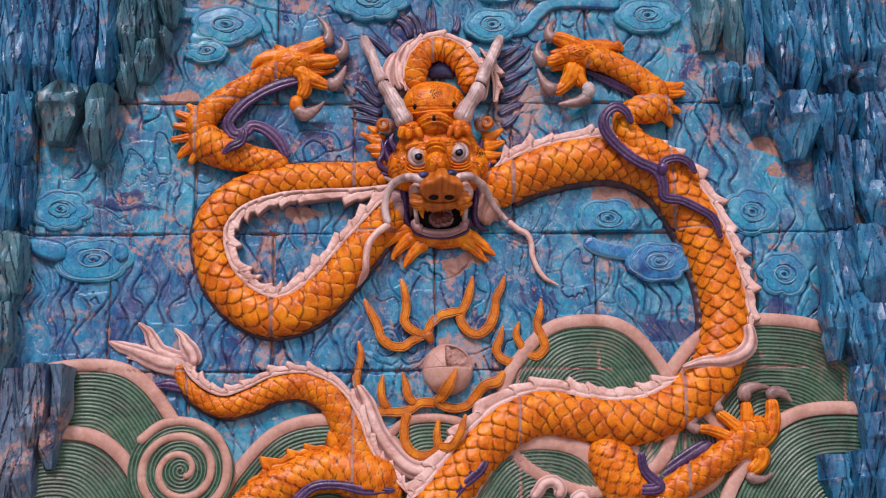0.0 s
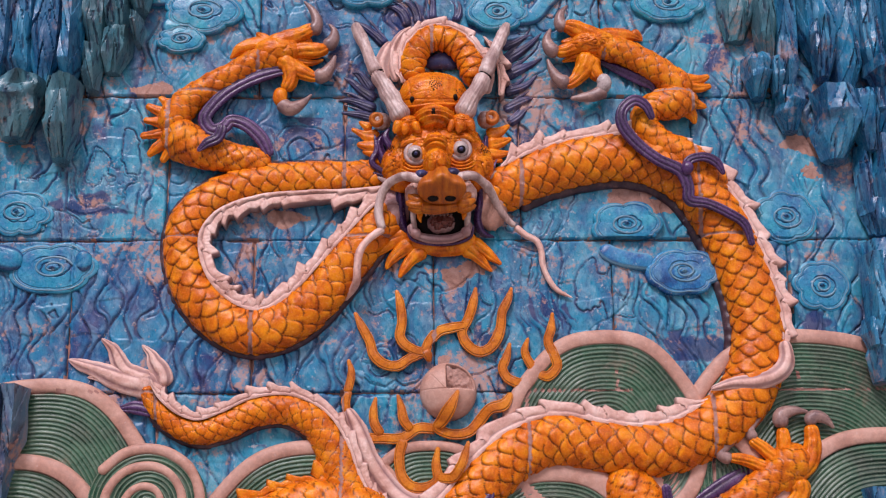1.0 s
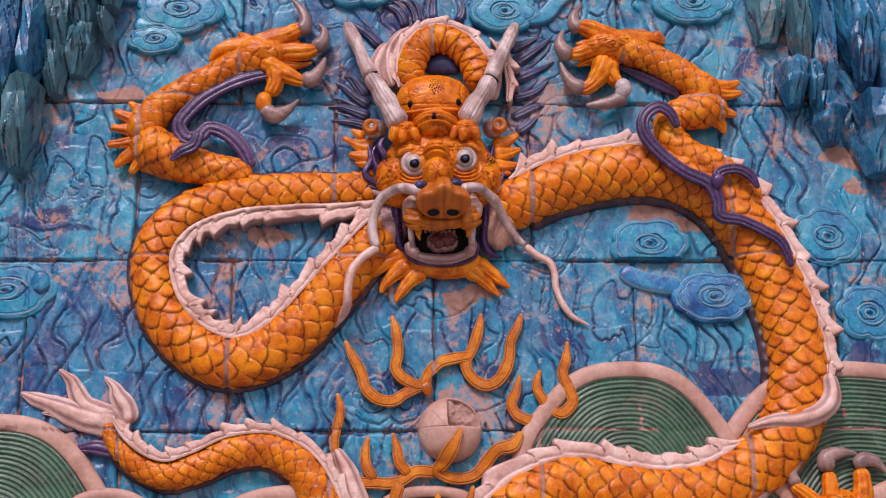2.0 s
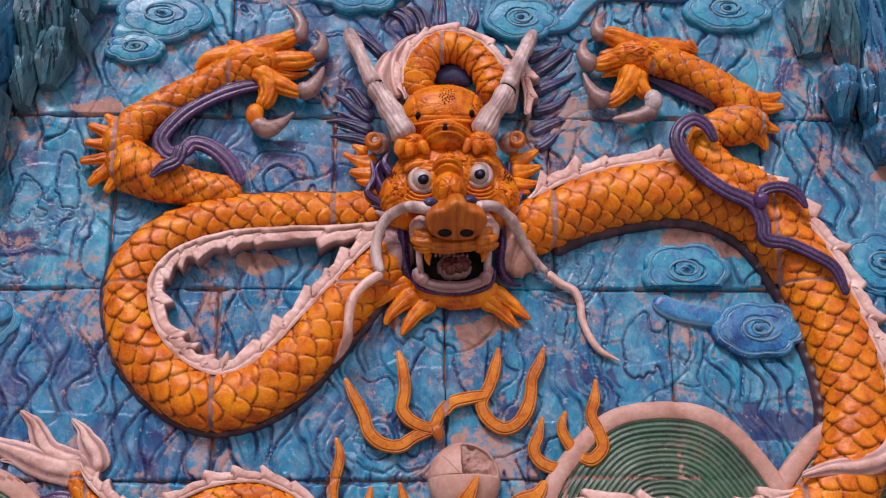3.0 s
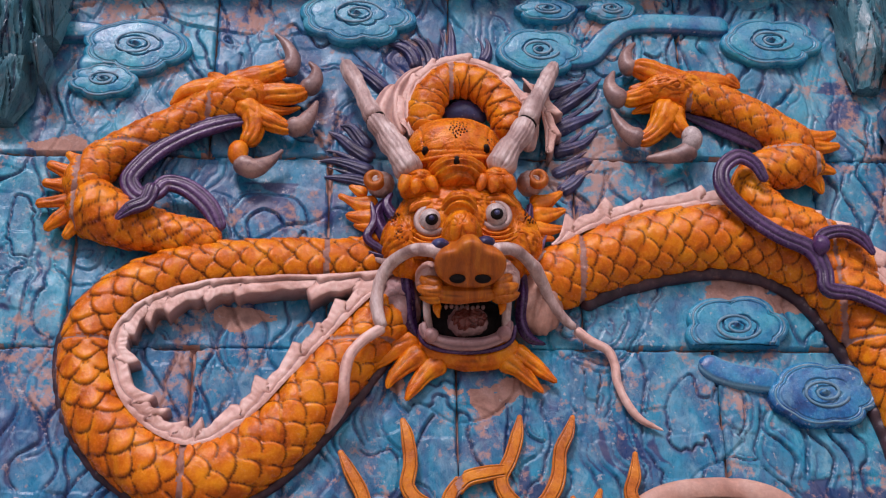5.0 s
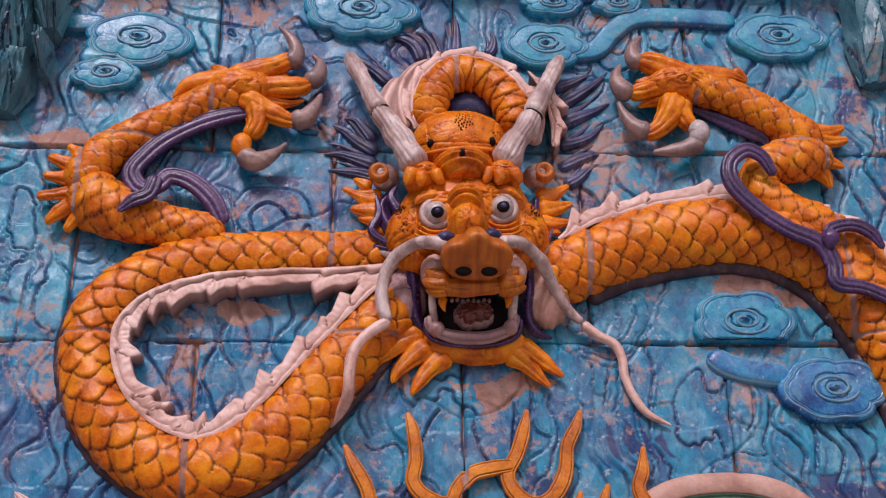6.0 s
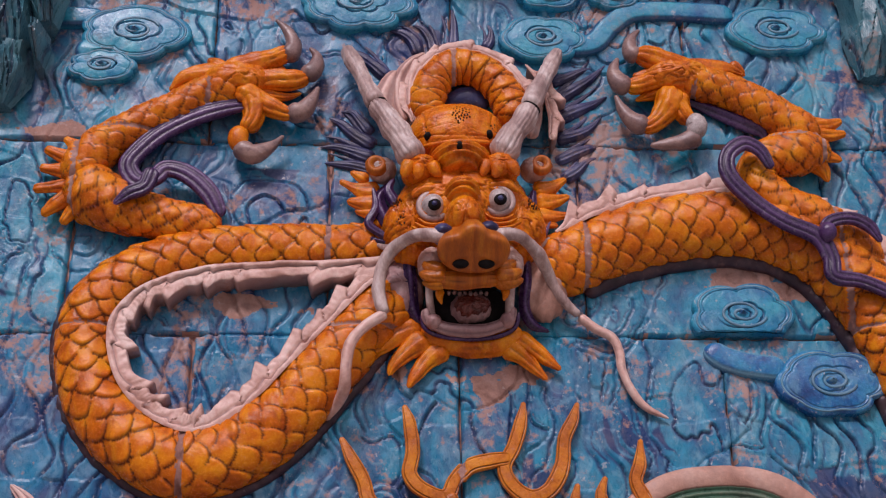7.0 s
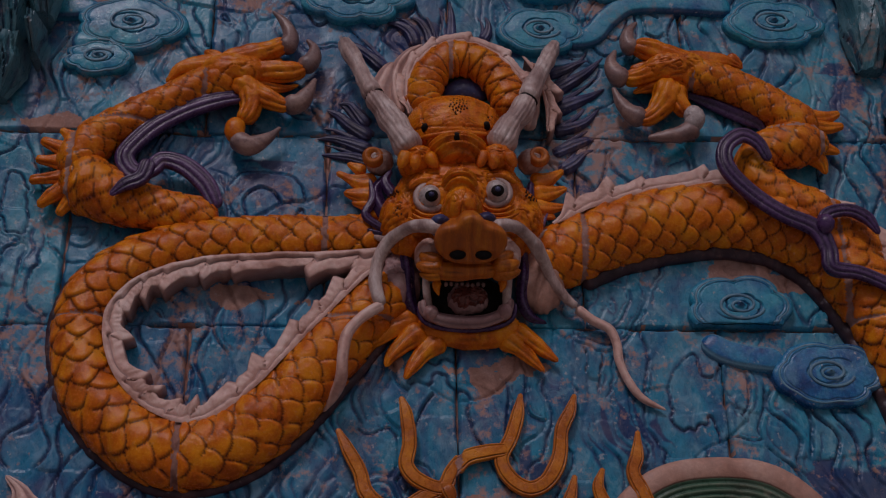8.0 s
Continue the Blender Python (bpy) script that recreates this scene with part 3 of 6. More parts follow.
fin("back_fin", loop, M_CREAM, dragon, "cream serrated back fin", y=-0.02, sign=1, high=0.086, tooth=0.135, jag=0.55)
fin("back_fin", trunk[1:11], M_CREAM, dragon, "cream serrated back fin", y=-0.02, sign=1, high=0.092, tooth=0.105, jag=0.6)
fin("back_fin", trunk[12:], M_CREAM, dragon, "cream serrated back fin", y=-0.02, sign=-1, high=0.086, tooth=0.12, jag=0.38)
sweep("fin_fold", [(1.451, 2.831, 0.053), (1.454, 2.751, 0.068), (1.415, 2.69, 0.074), (1.329, 2.659, 0.068), (1.224, 2.652, 0.052), (1.131, 2.628, 0.021)], M_CREAM, dragon, "cream fin fold crossing the body", y=-0.105, depth=0.8, ring=24, crease=0.005, rough=0.012)
sweep("fin_fold", [(0.163, 2.38, 0.052), (0.084, 2.27, 0.088), (-0.007, 2.191, 0.098), (-0.097, 2.177, 0.098), (-0.186, 2.239, 0.092), (-0.263, 2.35, 0.088), (-0.315, 2.48, 0.078), (-0.362, 2.572, 0.042)], M_CREAM, dragon, "cream fin fold", y=-0.035, depth=0.75, ring=28, crease=0.006, rough=0.012)
fin("back_fin", tail, M_CREAM, dragon, "cream serrated back fin", y=-0.02, sign=-1, high=0.062, tooth=0.09, jag=0.5)
edging("belly_edge", loop[1:], M_BELLY, dragon, "dark purple ribbed belly edge")
edging("belly_edge", trunk[1:12], M_BELLY, dragon, "dark purple ribbed belly edge", width=0.052)
edging("belly_edge", trunk[11:], M_BELLY, dragon, "dark purple ribbed belly edge", sign=1)
edging("belly_edge", tail[2:], M_BELLY, dragon, "dark purple belly edge", sign=1, width=0.03)

SMALL = (0.033, 0.070, 0.014)


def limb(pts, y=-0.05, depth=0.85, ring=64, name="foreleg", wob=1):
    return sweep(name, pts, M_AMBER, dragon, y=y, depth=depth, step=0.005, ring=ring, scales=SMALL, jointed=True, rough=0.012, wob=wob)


def toes(parent, runs, nail, fat=1.0):
    """Bare fingers with pale curved nails."""
    runs = [[(p[0], p[1], p[2] * fat) for p in run] for run in runs]
    nail = [[(p[0], p[1], p[2] * fat) for p in run] for run in nail]
    for k, run in enumerate(runs):
        sweep("toe", run, M_AMBER, parent, y=-0.06, depth=0.9, step=0.006, ring=40, rough=0.018, wob=k, strands=(4, 0.007))
    for run in nail:
        sweep("claw", [(p[0], p[1], p[2] * 1.42) for p in run], M_CLAW, parent, "mauve horn-coloured claw", y=-0.06, depth=0.9, step=0.006, ring=20, rough=0.008, strands=(3, 0.002))


def spikes(parent, runs, name="tuft", mat=None, label="", y=-0.04, depth=0.8):
    for k, run in enumerate(runs):
        sweep(name, run, mat or M_AMBER, parent, label, y=y, depth=depth, step=0.006, ring=32, rough=0.016, wob=k, strands=(3, 0.005))


def lump(name, x, y, z, sx, sy, sz, mat, parent, label="", n=18, wob=0, rough=0.06, bend=None, carve=0.0, along=(1.0, 2.2)):
    def shape(u):
        p = bend(u) if bend else u
        return p * (1 + rough * (fbm(u[..., 0:1] * 2.2 + 7 + wob, u[..., 2:3] * 2.2 + u[..., 1:2] + wob, wob) - 0.5))
    return ball_mesh(name, (x, y, z), (sx, sy, sz), mat, parent, label, n=n, bend=shape, carve=carve, along=along)


def lump_at(name, at, y, sy, tall, mat, parent, label="", **more):
    x, z, w = at
    return lump(name, x, y, z, w / 2, sy, w / 2 * tall, mat, parent, label, **more)


# left foreleg
arm = limb([(-1.145, 3.771, 0.133), (-1.098, 3.878, 0.142), (-1.007, 3.966, 0.12), (-0.884, 4.044, 0.11), (-0.764, 4.112, 0.115), (-0.65, 4.147, 0.127)])
sweep("upper_leg", [(-1.172, 3.771, 0.129), (-1.097, 3.751, 0.192), (-1.001, 3.699, 0.162), (-0.897, 3.669, 0.139), (-0.795, 3.649, 0.128), (-0.694, 3.637, 0.092)], M_AMBER, dragon, y=-0.045, depth=0.8, step=0.005, ring=64, scales=SMALL, jointed=True, rough=0.012, wob=4)
toes(arm, [[(-0.755, 4.158, 0.065), (-0.671, 4.2, 0.089), (-0.576, 4.238, 0.074), (-0.513, 4.275, 0.051)], [(-0.716, 4.145, 0.076), (-0.583, 4.16, 0.07), (-0.496, 4.161, 0.062), (-0.456, 4.18, 0.043)], [(-0.677, 4.118, 0.084), (-0.579, 4.064, 0.069), (-0.521, 4.035, 0.053), (-0.492, 4.04, 0.042)], [(-0.634, 4.113, 0.081), (-0.619, 4.024, 0.061), (-0.641, 3.967, 0.053)]],
     [[(-0.531, 4.238, 0.05), (-0.505, 4.292, 0.039), (-0.527, 4.354, 0.024), (-0.567, 4.401, 0.007)], [(-0.471, 4.171, 0.05), (-0.437, 4.207, 0.039), (-0.43, 4.253, 0.023), (-0.455, 4.29, 0.008)], [(-0.521, 4.035, 0.053), (-0.473, 4.043, 0.045), (-0.442, 4.087, 0.027), (-0.422, 4.139, 0.008)], [(-0.669, 3.915, 0.045), (-0.62, 3.883, 0.045), (-0.565, 3.909, 0.027), (-0.523, 3.953, 0.008)]])
sweep("knuckle", [(-0.648, 3.981, 0.057), (-0.663, 3.937, 0.064), (-0.645, 3.894, 0.049)], M_AMBER, arm, y=-0.06, depth=0.9)
spikes(arm, [[(-1.089, 3.889, 0.074), (-1.148, 3.917, 0.049), (-1.192, 3.947, 0.023)], [(-1.106, 3.857, 0.075), (-1.182, 3.878, 0.052), (-1.246, 3.907, 0.026)], [(-1.103, 3.825, 0.074), (-1.178, 3.831, 0.052), (-1.254, 3.838, 0.026)], [(-1.1, 3.793, 0.074), (-1.182, 3.775, 0.052), (-1.264, 3.762, 0.026)], [(-1.098, 3.761, 0.082), (-1.168, 3.725, 0.051), (-1.227, 3.671, 0.025)], [(-1.078, 3.751, 0.081), (-1.129, 3.698, 0.051), (-1.166, 3.642, 0.022)]])
sweep("ribbon", [(-0.618, 4.07, 0.034), (-0.712, 4.051, 0.057), (-0.805, 4.015, 0.061), (-0.896, 3.957, 0.061), (-0.957, 3.891, 0.060), (-0.985, 3.835, 0.060), (-0.952, 3.782, 0.060), (-0.901, 3.798, 0.056), (-0.869, 3.828, 0.055), (-0.803, 3.807, 0.060), (-0.738, 3.744, 0.060), (-0.697, 3.661, 0.045)], M_PURPLE, dragon, "dark purple scarf", y=-0.06, depth=0.5, step=0.006, ring=44, square=0.6, crease=0.005, groove=0.45, fine=0.20)
sweep("ribbon", [(-0.898, 3.787, 0.049), (-0.916, 3.724, 0.049), (-0.96, 3.699, 0.044), (-1.002, 3.661, 0.017)], M_PURPLE, dragon, "dark purple scarf", y=-0.128, depth=0.5, step=0.006, ring=44, square=0.6, crease=0.005, groove=0.45, fine=0.20)
spikes(arm, [[(-0.67, 4.177, 0.077), (-0.757, 4.194, 0.084), (-0.833, 4.18, 0.057), (-0.888, 4.129, 0.012)], [(-0.698, 4.189, 0.065), (-0.748, 4.229, 0.046), (-0.775, 4.256, 0.012)], [(-0.66, 4.185, 0.058), (-0.584, 4.213, 0.047), (-0.526, 4.214, 0.016)], [(-0.676, 4.133, 0.05), (-0.599, 4.12, 0.042), (-0.522, 4.112, 0.027), (-0.475, 4.126, 0.01)]])
lump_at("palm", (-0.679, 4.159, 0.212), -0.06, 0.055, 0.55, M_AMBER, arm, n=50, rough=0.2, carve=0.008)
# right foreleg
arm = limb([(1.149, 3.976, 0.117), (1.084, 4.009, 0.129), (0.993, 4.08, 0.122), (0.881, 4.147, 0.119), (0.765, 4.182, 0.123), (0.667, 4.186, 0.099)], wob=9)
sweep("upper_leg", [(1.172, 3.925, 0.098), (1.064, 3.915, 0.148), (0.958, 3.886, 0.128), (0.924, 3.814, 0.119), (0.981, 3.729, 0.137), (1.084, 3.666, 0.149), (1.189, 3.583, 0.132), (1.255, 3.507, 0.094)], M_AMBER, dragon, y=-0.06, depth=0.85, step=0.005, ring=64, scales=SMALL, jointed=True, rough=0.012, wob=5)
toes(arm, [[(0.804, 4.195, 0.067), (0.718, 4.231, 0.091), (0.641, 4.267, 0.076), (0.585, 4.285, 0.051)], [(0.764, 4.185, 0.087), (0.665, 4.184, 0.067), (0.585, 4.16, 0.063), (0.545, 4.16, 0.047)], [(0.701, 4.146, 0.091), (0.666, 4.066, 0.075), (0.613, 4.007, 0.055), (0.584, 4.002, 0.047)], [(0.698, 4.128, 0.087), (0.714, 4.072, 0.066), (0.739, 4.016, 0.054)]],
     [[(0.601, 4.266, 0.048), (0.573, 4.294, 0.04), (0.581, 4.346, 0.024), (0.611, 4.384, 0.008)], [(0.564, 4.146, 0.047), (0.526, 4.173, 0.044), (0.513, 4.219, 0.028), (0.532, 4.27, 0.008)], [(0.609, 4.003, 0.051), (0.564, 4.02, 0.043), (0.532, 4.064, 0.027), (0.512, 4.123, 0.008)], [(0.768, 3.972, 0.051), (0.718, 3.95, 0.042), (0.664, 3.938, 0.031), (0.606, 3.933, 0.01)]])
sweep("knuckle", [(0.73, 4.034, 0.059), (0.759, 4.005, 0.066), (0.739, 3.954, 0.051)], M_WHITE, arm, "chipped white knuckle", y=-0.07, depth=0.9)
spikes(arm, [[(1.086, 4.031, 0.079), (1.174, 4.028, 0.047), (1.234, 4.051, 0.02)], [(1.082, 3.998, 0.079), (1.18, 3.994, 0.047), (1.24, 4.002, 0.019)], [(1.096, 3.942, 0.078), (1.171, 3.916, 0.047), (1.212, 3.899, 0.019)], [(1.075, 3.924, 0.077), (1.137, 3.872, 0.054), (1.156, 3.82, 0.023)], [(0.891, 4.263, 0.06), (0.922, 4.244, 0.039), (0.944, 4.226, 0.016)]])
sweep("ribbon", [(0.732, 4.132, 0.023), (0.817, 4.096, 0.052), (0.902, 4.056, 0.067), (0.971, 4.017, 0.055), (0.986, 3.977, 0.024)], M_PURPLE, dragon, "dark purple hollow band", y=-0.03, depth=0.55, step=0.006, ring=18, crease=0.01)
sweep("ribbon", [(0.948, 3.799, 0.03), (0.922, 3.863, 0.042), (0.873, 3.889, 0.05), (0.82, 3.845, 0.049), (0.817, 3.771, 0.053), (0.877, 3.687, 0.052), (0.963, 3.615, 0.052), (1.054, 3.565, 0.056), (1.083, 3.494, 0.051), (1.087, 3.434, 0.051), (1.162, 3.418, 0.044), (1.248, 3.375, 0.044), (1.314, 3.324, 0.04), (1.34, 3.229, 0.026)], M_PURPLE, dragon, "dark purple scarf", y=-0.145, depth=0.5, step=0.006, ring=44, square=0.6, crease=0.005, groove=0.45, fine=0.20)
sweep("ribbon", [(1.075, 3.559, 0.049), (1.096, 3.612, 0.041), (1.16, 3.627, 0.041), (1.212, 3.601, 0.042), (1.241, 3.546, 0.018)], M_PURPLE, dragon, "dark purple scarf", y=-0.148, depth=0.5, step=0.006, ring=44, square=0.6, crease=0.005, groove=0.45, fine=0.20)
sweep("knot", [(1.069, 3.604, 0.034), (1.081, 3.575, 0.056), (1.069, 3.538, 0.034)], M_PURPLE, dragon, y=-0.16, depth=0.9)
spikes(arm, [[(0.706, 4.212, 0.08), (0.798, 4.241, 0.087), (0.883, 4.242, 0.06), (0.945, 4.22, 0.012)], [(0.745, 4.22, 0.067), (0.797, 4.253, 0.044), (0.844, 4.272, 0.012)], [(0.704, 4.201, 0.059), (0.636, 4.214, 0.047), (0.577, 4.213, 0.015)], [(0.699, 4.163, 0.051), (0.629, 4.139, 0.039), (0.579, 4.116, 0.011)]])
lump_at("palm", (0.721, 4.194, 0.218), -0.06, 0.055, 0.55, M_AMBER, arm, n=50, rough=0.2, wob=5, carve=0.008)
# hind leg and foot
thigh = sweep("hind_leg", [(0.744, 2.328, 0.181), (0.803, 2.199, 0.222), (0.863, 2.096, 0.231), (0.935, 1.995, 0.205)], M_AMBER, dragon, y=-0.03, depth=0.8, step=0.005, ring=72, scales=SMALL, jointed=True, rough=0.012, wob=6)
foot = limb([(0.961, 2.007, 0.113), (1.107, 2.099, 0.134), (1.241, 2.18, 0.134), (1.363, 2.266, 0.14), (1.459, 2.335, 0.172), (1.508, 2.4, 0.141)], name="hind_leg", wob=8)
toes(foot, [[(1.418, 2.27, 0.094), (1.426, 2.386, 0.078), (1.427, 2.477, 0.063)], [(1.449, 2.268, 0.094), (1.525, 2.34, 0.104), (1.546, 2.428, 0.084), (1.54, 2.488, 0.053)], [(1.411, 2.321, 0.078), (1.343, 2.387, 0.067), (1.288, 2.431, 0.047)], [(1.388, 2.283, 0.078), (1.287, 2.335, 0.063), (1.197, 2.354, 0.047)], [(1.465, 2.269, 0.13), (1.473, 2.205, 0.104), (1.418, 2.147, 0.056)]],
     [[(1.421, 2.472, 0.063), (1.425, 2.524, 0.057), (1.479, 2.545, 0.036), (1.541, 2.539, 0.011)], [(1.527, 2.487, 0.052), (1.561, 2.518, 0.052), (1.607, 2.507, 0.037), (1.641, 2.47, 0.011)], [(1.306, 2.421, 0.047), (1.291, 2.473, 0.036), (1.339, 2.53, 0.021), (1.381, 2.577, 0.008)], [(1.21, 2.343, 0.047), (1.164, 2.37, 0.042), (1.215, 2.427, 0.031), (1.274, 2.463, 0.011)], [(1.41, 2.147, 0.052), (1.444, 2.121, 0.042), (1.496, 2.125, 0.026), (1.524, 2.151, 0.008)]], fat=0.78)
sweep("ribbon", [(0.993, 2.121, 0.051), (1.113, 2.196, 0.082), (1.234, 2.272, 0.077), (1.342, 2.336, 0.036)], M_PURPLE, dragon, "dark purple scarf", y=-0.02, depth=0.5, ring=40, square=0.6, crease=0.005, groove=0.45, fine=0.20)
sweep("ribbon", [(0.922, 2.245, 0.036), (0.938, 2.156, 0.046), (0.999, 2.087, 0.056), (0.908, 2.073, 0.046), (0.793, 2.069, 0.026)], M_PURPLE, dragon, "dark purple scarf", y=-0.10, depth=0.5, ring=40, square=0.6, crease=0.005, groove=0.45, fine=0.20)
hip = limb([(-0.186, 2.08, 0.229), (-0.339, 2.152, 0.219), (-0.492, 2.179, 0.199), (-0.645, 2.135, 0.184), (-0.795, 2.06, 0.167), (-0.919, 1.974, 0.151)], name="hind_leg", wob=11)
fin("hip_crest", [(-0.339, 2.152, 0.219), (-0.492, 2.179, 0.199), (-0.645, 2.135, 0.184), (-0.795, 2.06, 0.167)], M_AMBER, dragon, "amber spikes along the hip", y=-0.02, sign=-1, high=0.10, tooth=0.075, jag=0.85)
sweep("ribbon", [(-0.639, 2.029, 0.05), (-0.552, 2.099, 0.045), (-0.439, 2.108, 0.046), (-0.312, 2.086, 0.055), (-0.186, 2.08, 0.02)], M_PURPLE, dragon, "dark purple scarf", y=-0.12, depth=0.5, ring=40, square=0.6, crease=0.005, groove=0.45, fine=0.20)
sweep("ribbon", [(0.054, 2.023, 0.04), (0.105, 2.098, 0.051), (0.195, 2.178, 0.056), (0.227, 2.248, 0.021)], M_PURPLE, dragon, "dark purple scarf", y=-0.10, depth=0.5, ring=40, square=0.6, crease=0.005, groove=0.45, fine=0.20)
lump_at("palm", (1.429, 2.282, 0.12), -0.055, 0.05, 1.2, M_AMBER, foot, n=44, rough=0.25, wob=6, carve=0.008)
# tail flame
for run in ([(-1.109, 2.652, 0.078), (-1.201, 2.669, 0.104), (-1.306, 2.701, 0.094), (-1.398, 2.739, 0.067), (-1.459, 2.76, 0.047), (-1.512, 2.784, 0.01)], [(-1.149, 2.684, 0.078), (-1.215, 2.706, 0.078), (-1.276, 2.738, 0.073), (-1.31, 2.791, 0.063), (-1.332, 2.829, 0.042), (-1.381, 2.872, 0.011)], [(-1.11, 2.663, 0.078), (-1.125, 2.724, 0.078), (-1.158, 2.769, 0.063), (-1.175, 2.806, 0.037), (-1.213, 2.844, 0.011)], [(-1.147, 2.631, 0.103), (-1.188, 2.671, 0.114), (-1.24, 2.685, 0.078)], [(-1.292, 2.685, 0.047), (-1.371, 2.707, 0.042), (-1.43, 2.707, 0.01)]):
    sweep("tail_flame", run, M_CREAM, dragon, "cream flame-shaped tail tip", y=-0.025, depth=0.55, ring=32, crease=0.004, rough=0.014, strands=(2, 0.005))
sweep("ribbon", [(-1.145, 2.558, 0.047), (-1.223, 2.579, 0.057), (-1.295, 2.574, 0.02)], M_PURPLE, dragon, "dark purple scarf", y=-0.03, depth=0.5, ring=40, square=0.6, crease=0.005, groove=0.45, fine=0.20)

# ---- the dragon's head ----
def wrinkled(u):
    d = 0.048 * np.sin(u[..., 2:3] * 17 + 4 * u[..., 0:1] ** 2) * smooth(0.1, 0.5, -u[..., 1:2])
    return u * (1 + d)


def muzzle(u):
    """Broad at the cheeks, narrow at the crown."""
    p = u.copy()
    p[..., 0] *= 0.86 + 0.16 * np.sin(2.2 * u[..., 2] + 2.4)
    return p


def helmet(u):
    """A skull cap: flattened in front, with a brow band and two upright seams."""
    p = np.sign(u) * np.abs(u) ** np.array([0.88, 0.92, 0.95])
    seam = (1 - smooth(0.0, 0.035, np.abs(np.abs(u[..., 0]) - 0.62 - 0.12 * u[..., 2]))) + (1 - smooth(0.0, 0.03, np.abs(u[..., 2] + 0.30 - 0.15 * u[..., 0] ** 2)))
    return p * (1 - 0.035 * seam)[..., None]


def stipple(at_x, at_z, wide, n, parent):
    """A patch of small pressed pits in the glaze of the face."""
    for i in range(n):
        a, q = 2.4 * i, wide * math.sqrt((i + 0.5) / n)
        x, z = at_x + q * math.cos(a), at_z + 1.2 * q * math.sin(a)
        y = 0.0
        for cx, cy, cz, sx, sy, sz in ((0.02, -0.06, 3.683, 0.215, 0.165, 0.204), (0.175, -0.09, 3.60, 0.085, 0.085, 0.115), (-0.135, -0.09, 3.60, 0.085, 0.085, 0.115), (0.004, -0.08, 3.912, 0.150, 0.120, 0.120)):
            inside = 1 - ((x - cx) / sx) ** 2 - ((z - cz) / sz) ** 2
            if inside > 0:
                y = min(y, cy - sy * math.sqrt(inside))
        lump("pit", x, y - 0.001, z, 0.0030, 0.006, 0.0036, M_PIT, parent, n=6)


head = lump_at("head", (0.02, 3.683, 0.443), -0.06, 0.165, 0.92, M_AMBER, dragon, n=110, rough=0.10, bend=muzzle, carve=0.008, along=(1.0, 1.8))
lump_at("skull_dome", (0.004, 3.912, 0.305), -0.08, 0.122, 0.80, M_AMBER, head, n=90, rough=0.07, bend=helmet, carve=0.0025)
sweep("brow_ridge", [(-0.116, 3.858, 0.013, -0.14), (-0.079, 3.843, 0.015, -0.185), (-0.001, 3.847, 0.015, -0.2), (0.084, 3.854, 0.015, -0.185), (0.127, 3.87, 0.014, -0.14)], M_AMBER, head, depth=0.9, ring=14, step=0.006, rough=0.006)
lump_at("brow_boss", (0.006, 3.782, 0.187), -0.16, 0.115, 0.66, M_AMBER, head, n=60, rough=0.05, bend=wrinkled, carve=0.004, along=(0.5, 3.0))
lump_at("nose_bridge", (0.009, 3.659, 0.117), -0.175, 0.098, 0.95, M_AMBER, head, n=50, rough=0.06, bend=wrinkled, carve=0.005, along=(0.5, 3.0))
lump_at("nose_bridge", (0.014, 3.575, 0.119), -0.18, 0.10, 1.25, M_AMBER, head, n=50, rough=0.08, carve=0.005, along=(1.5, 1.0))
for hole in ((-0.087, 3.88, -0.170), (0.096, 3.89, -0.170), (0, 3.787, -0.262)):
    lump("vent_hole", hole[0], hole[2], hole[1], 0.012, 0.020, 0.015, M_BLACK, head, n=10)


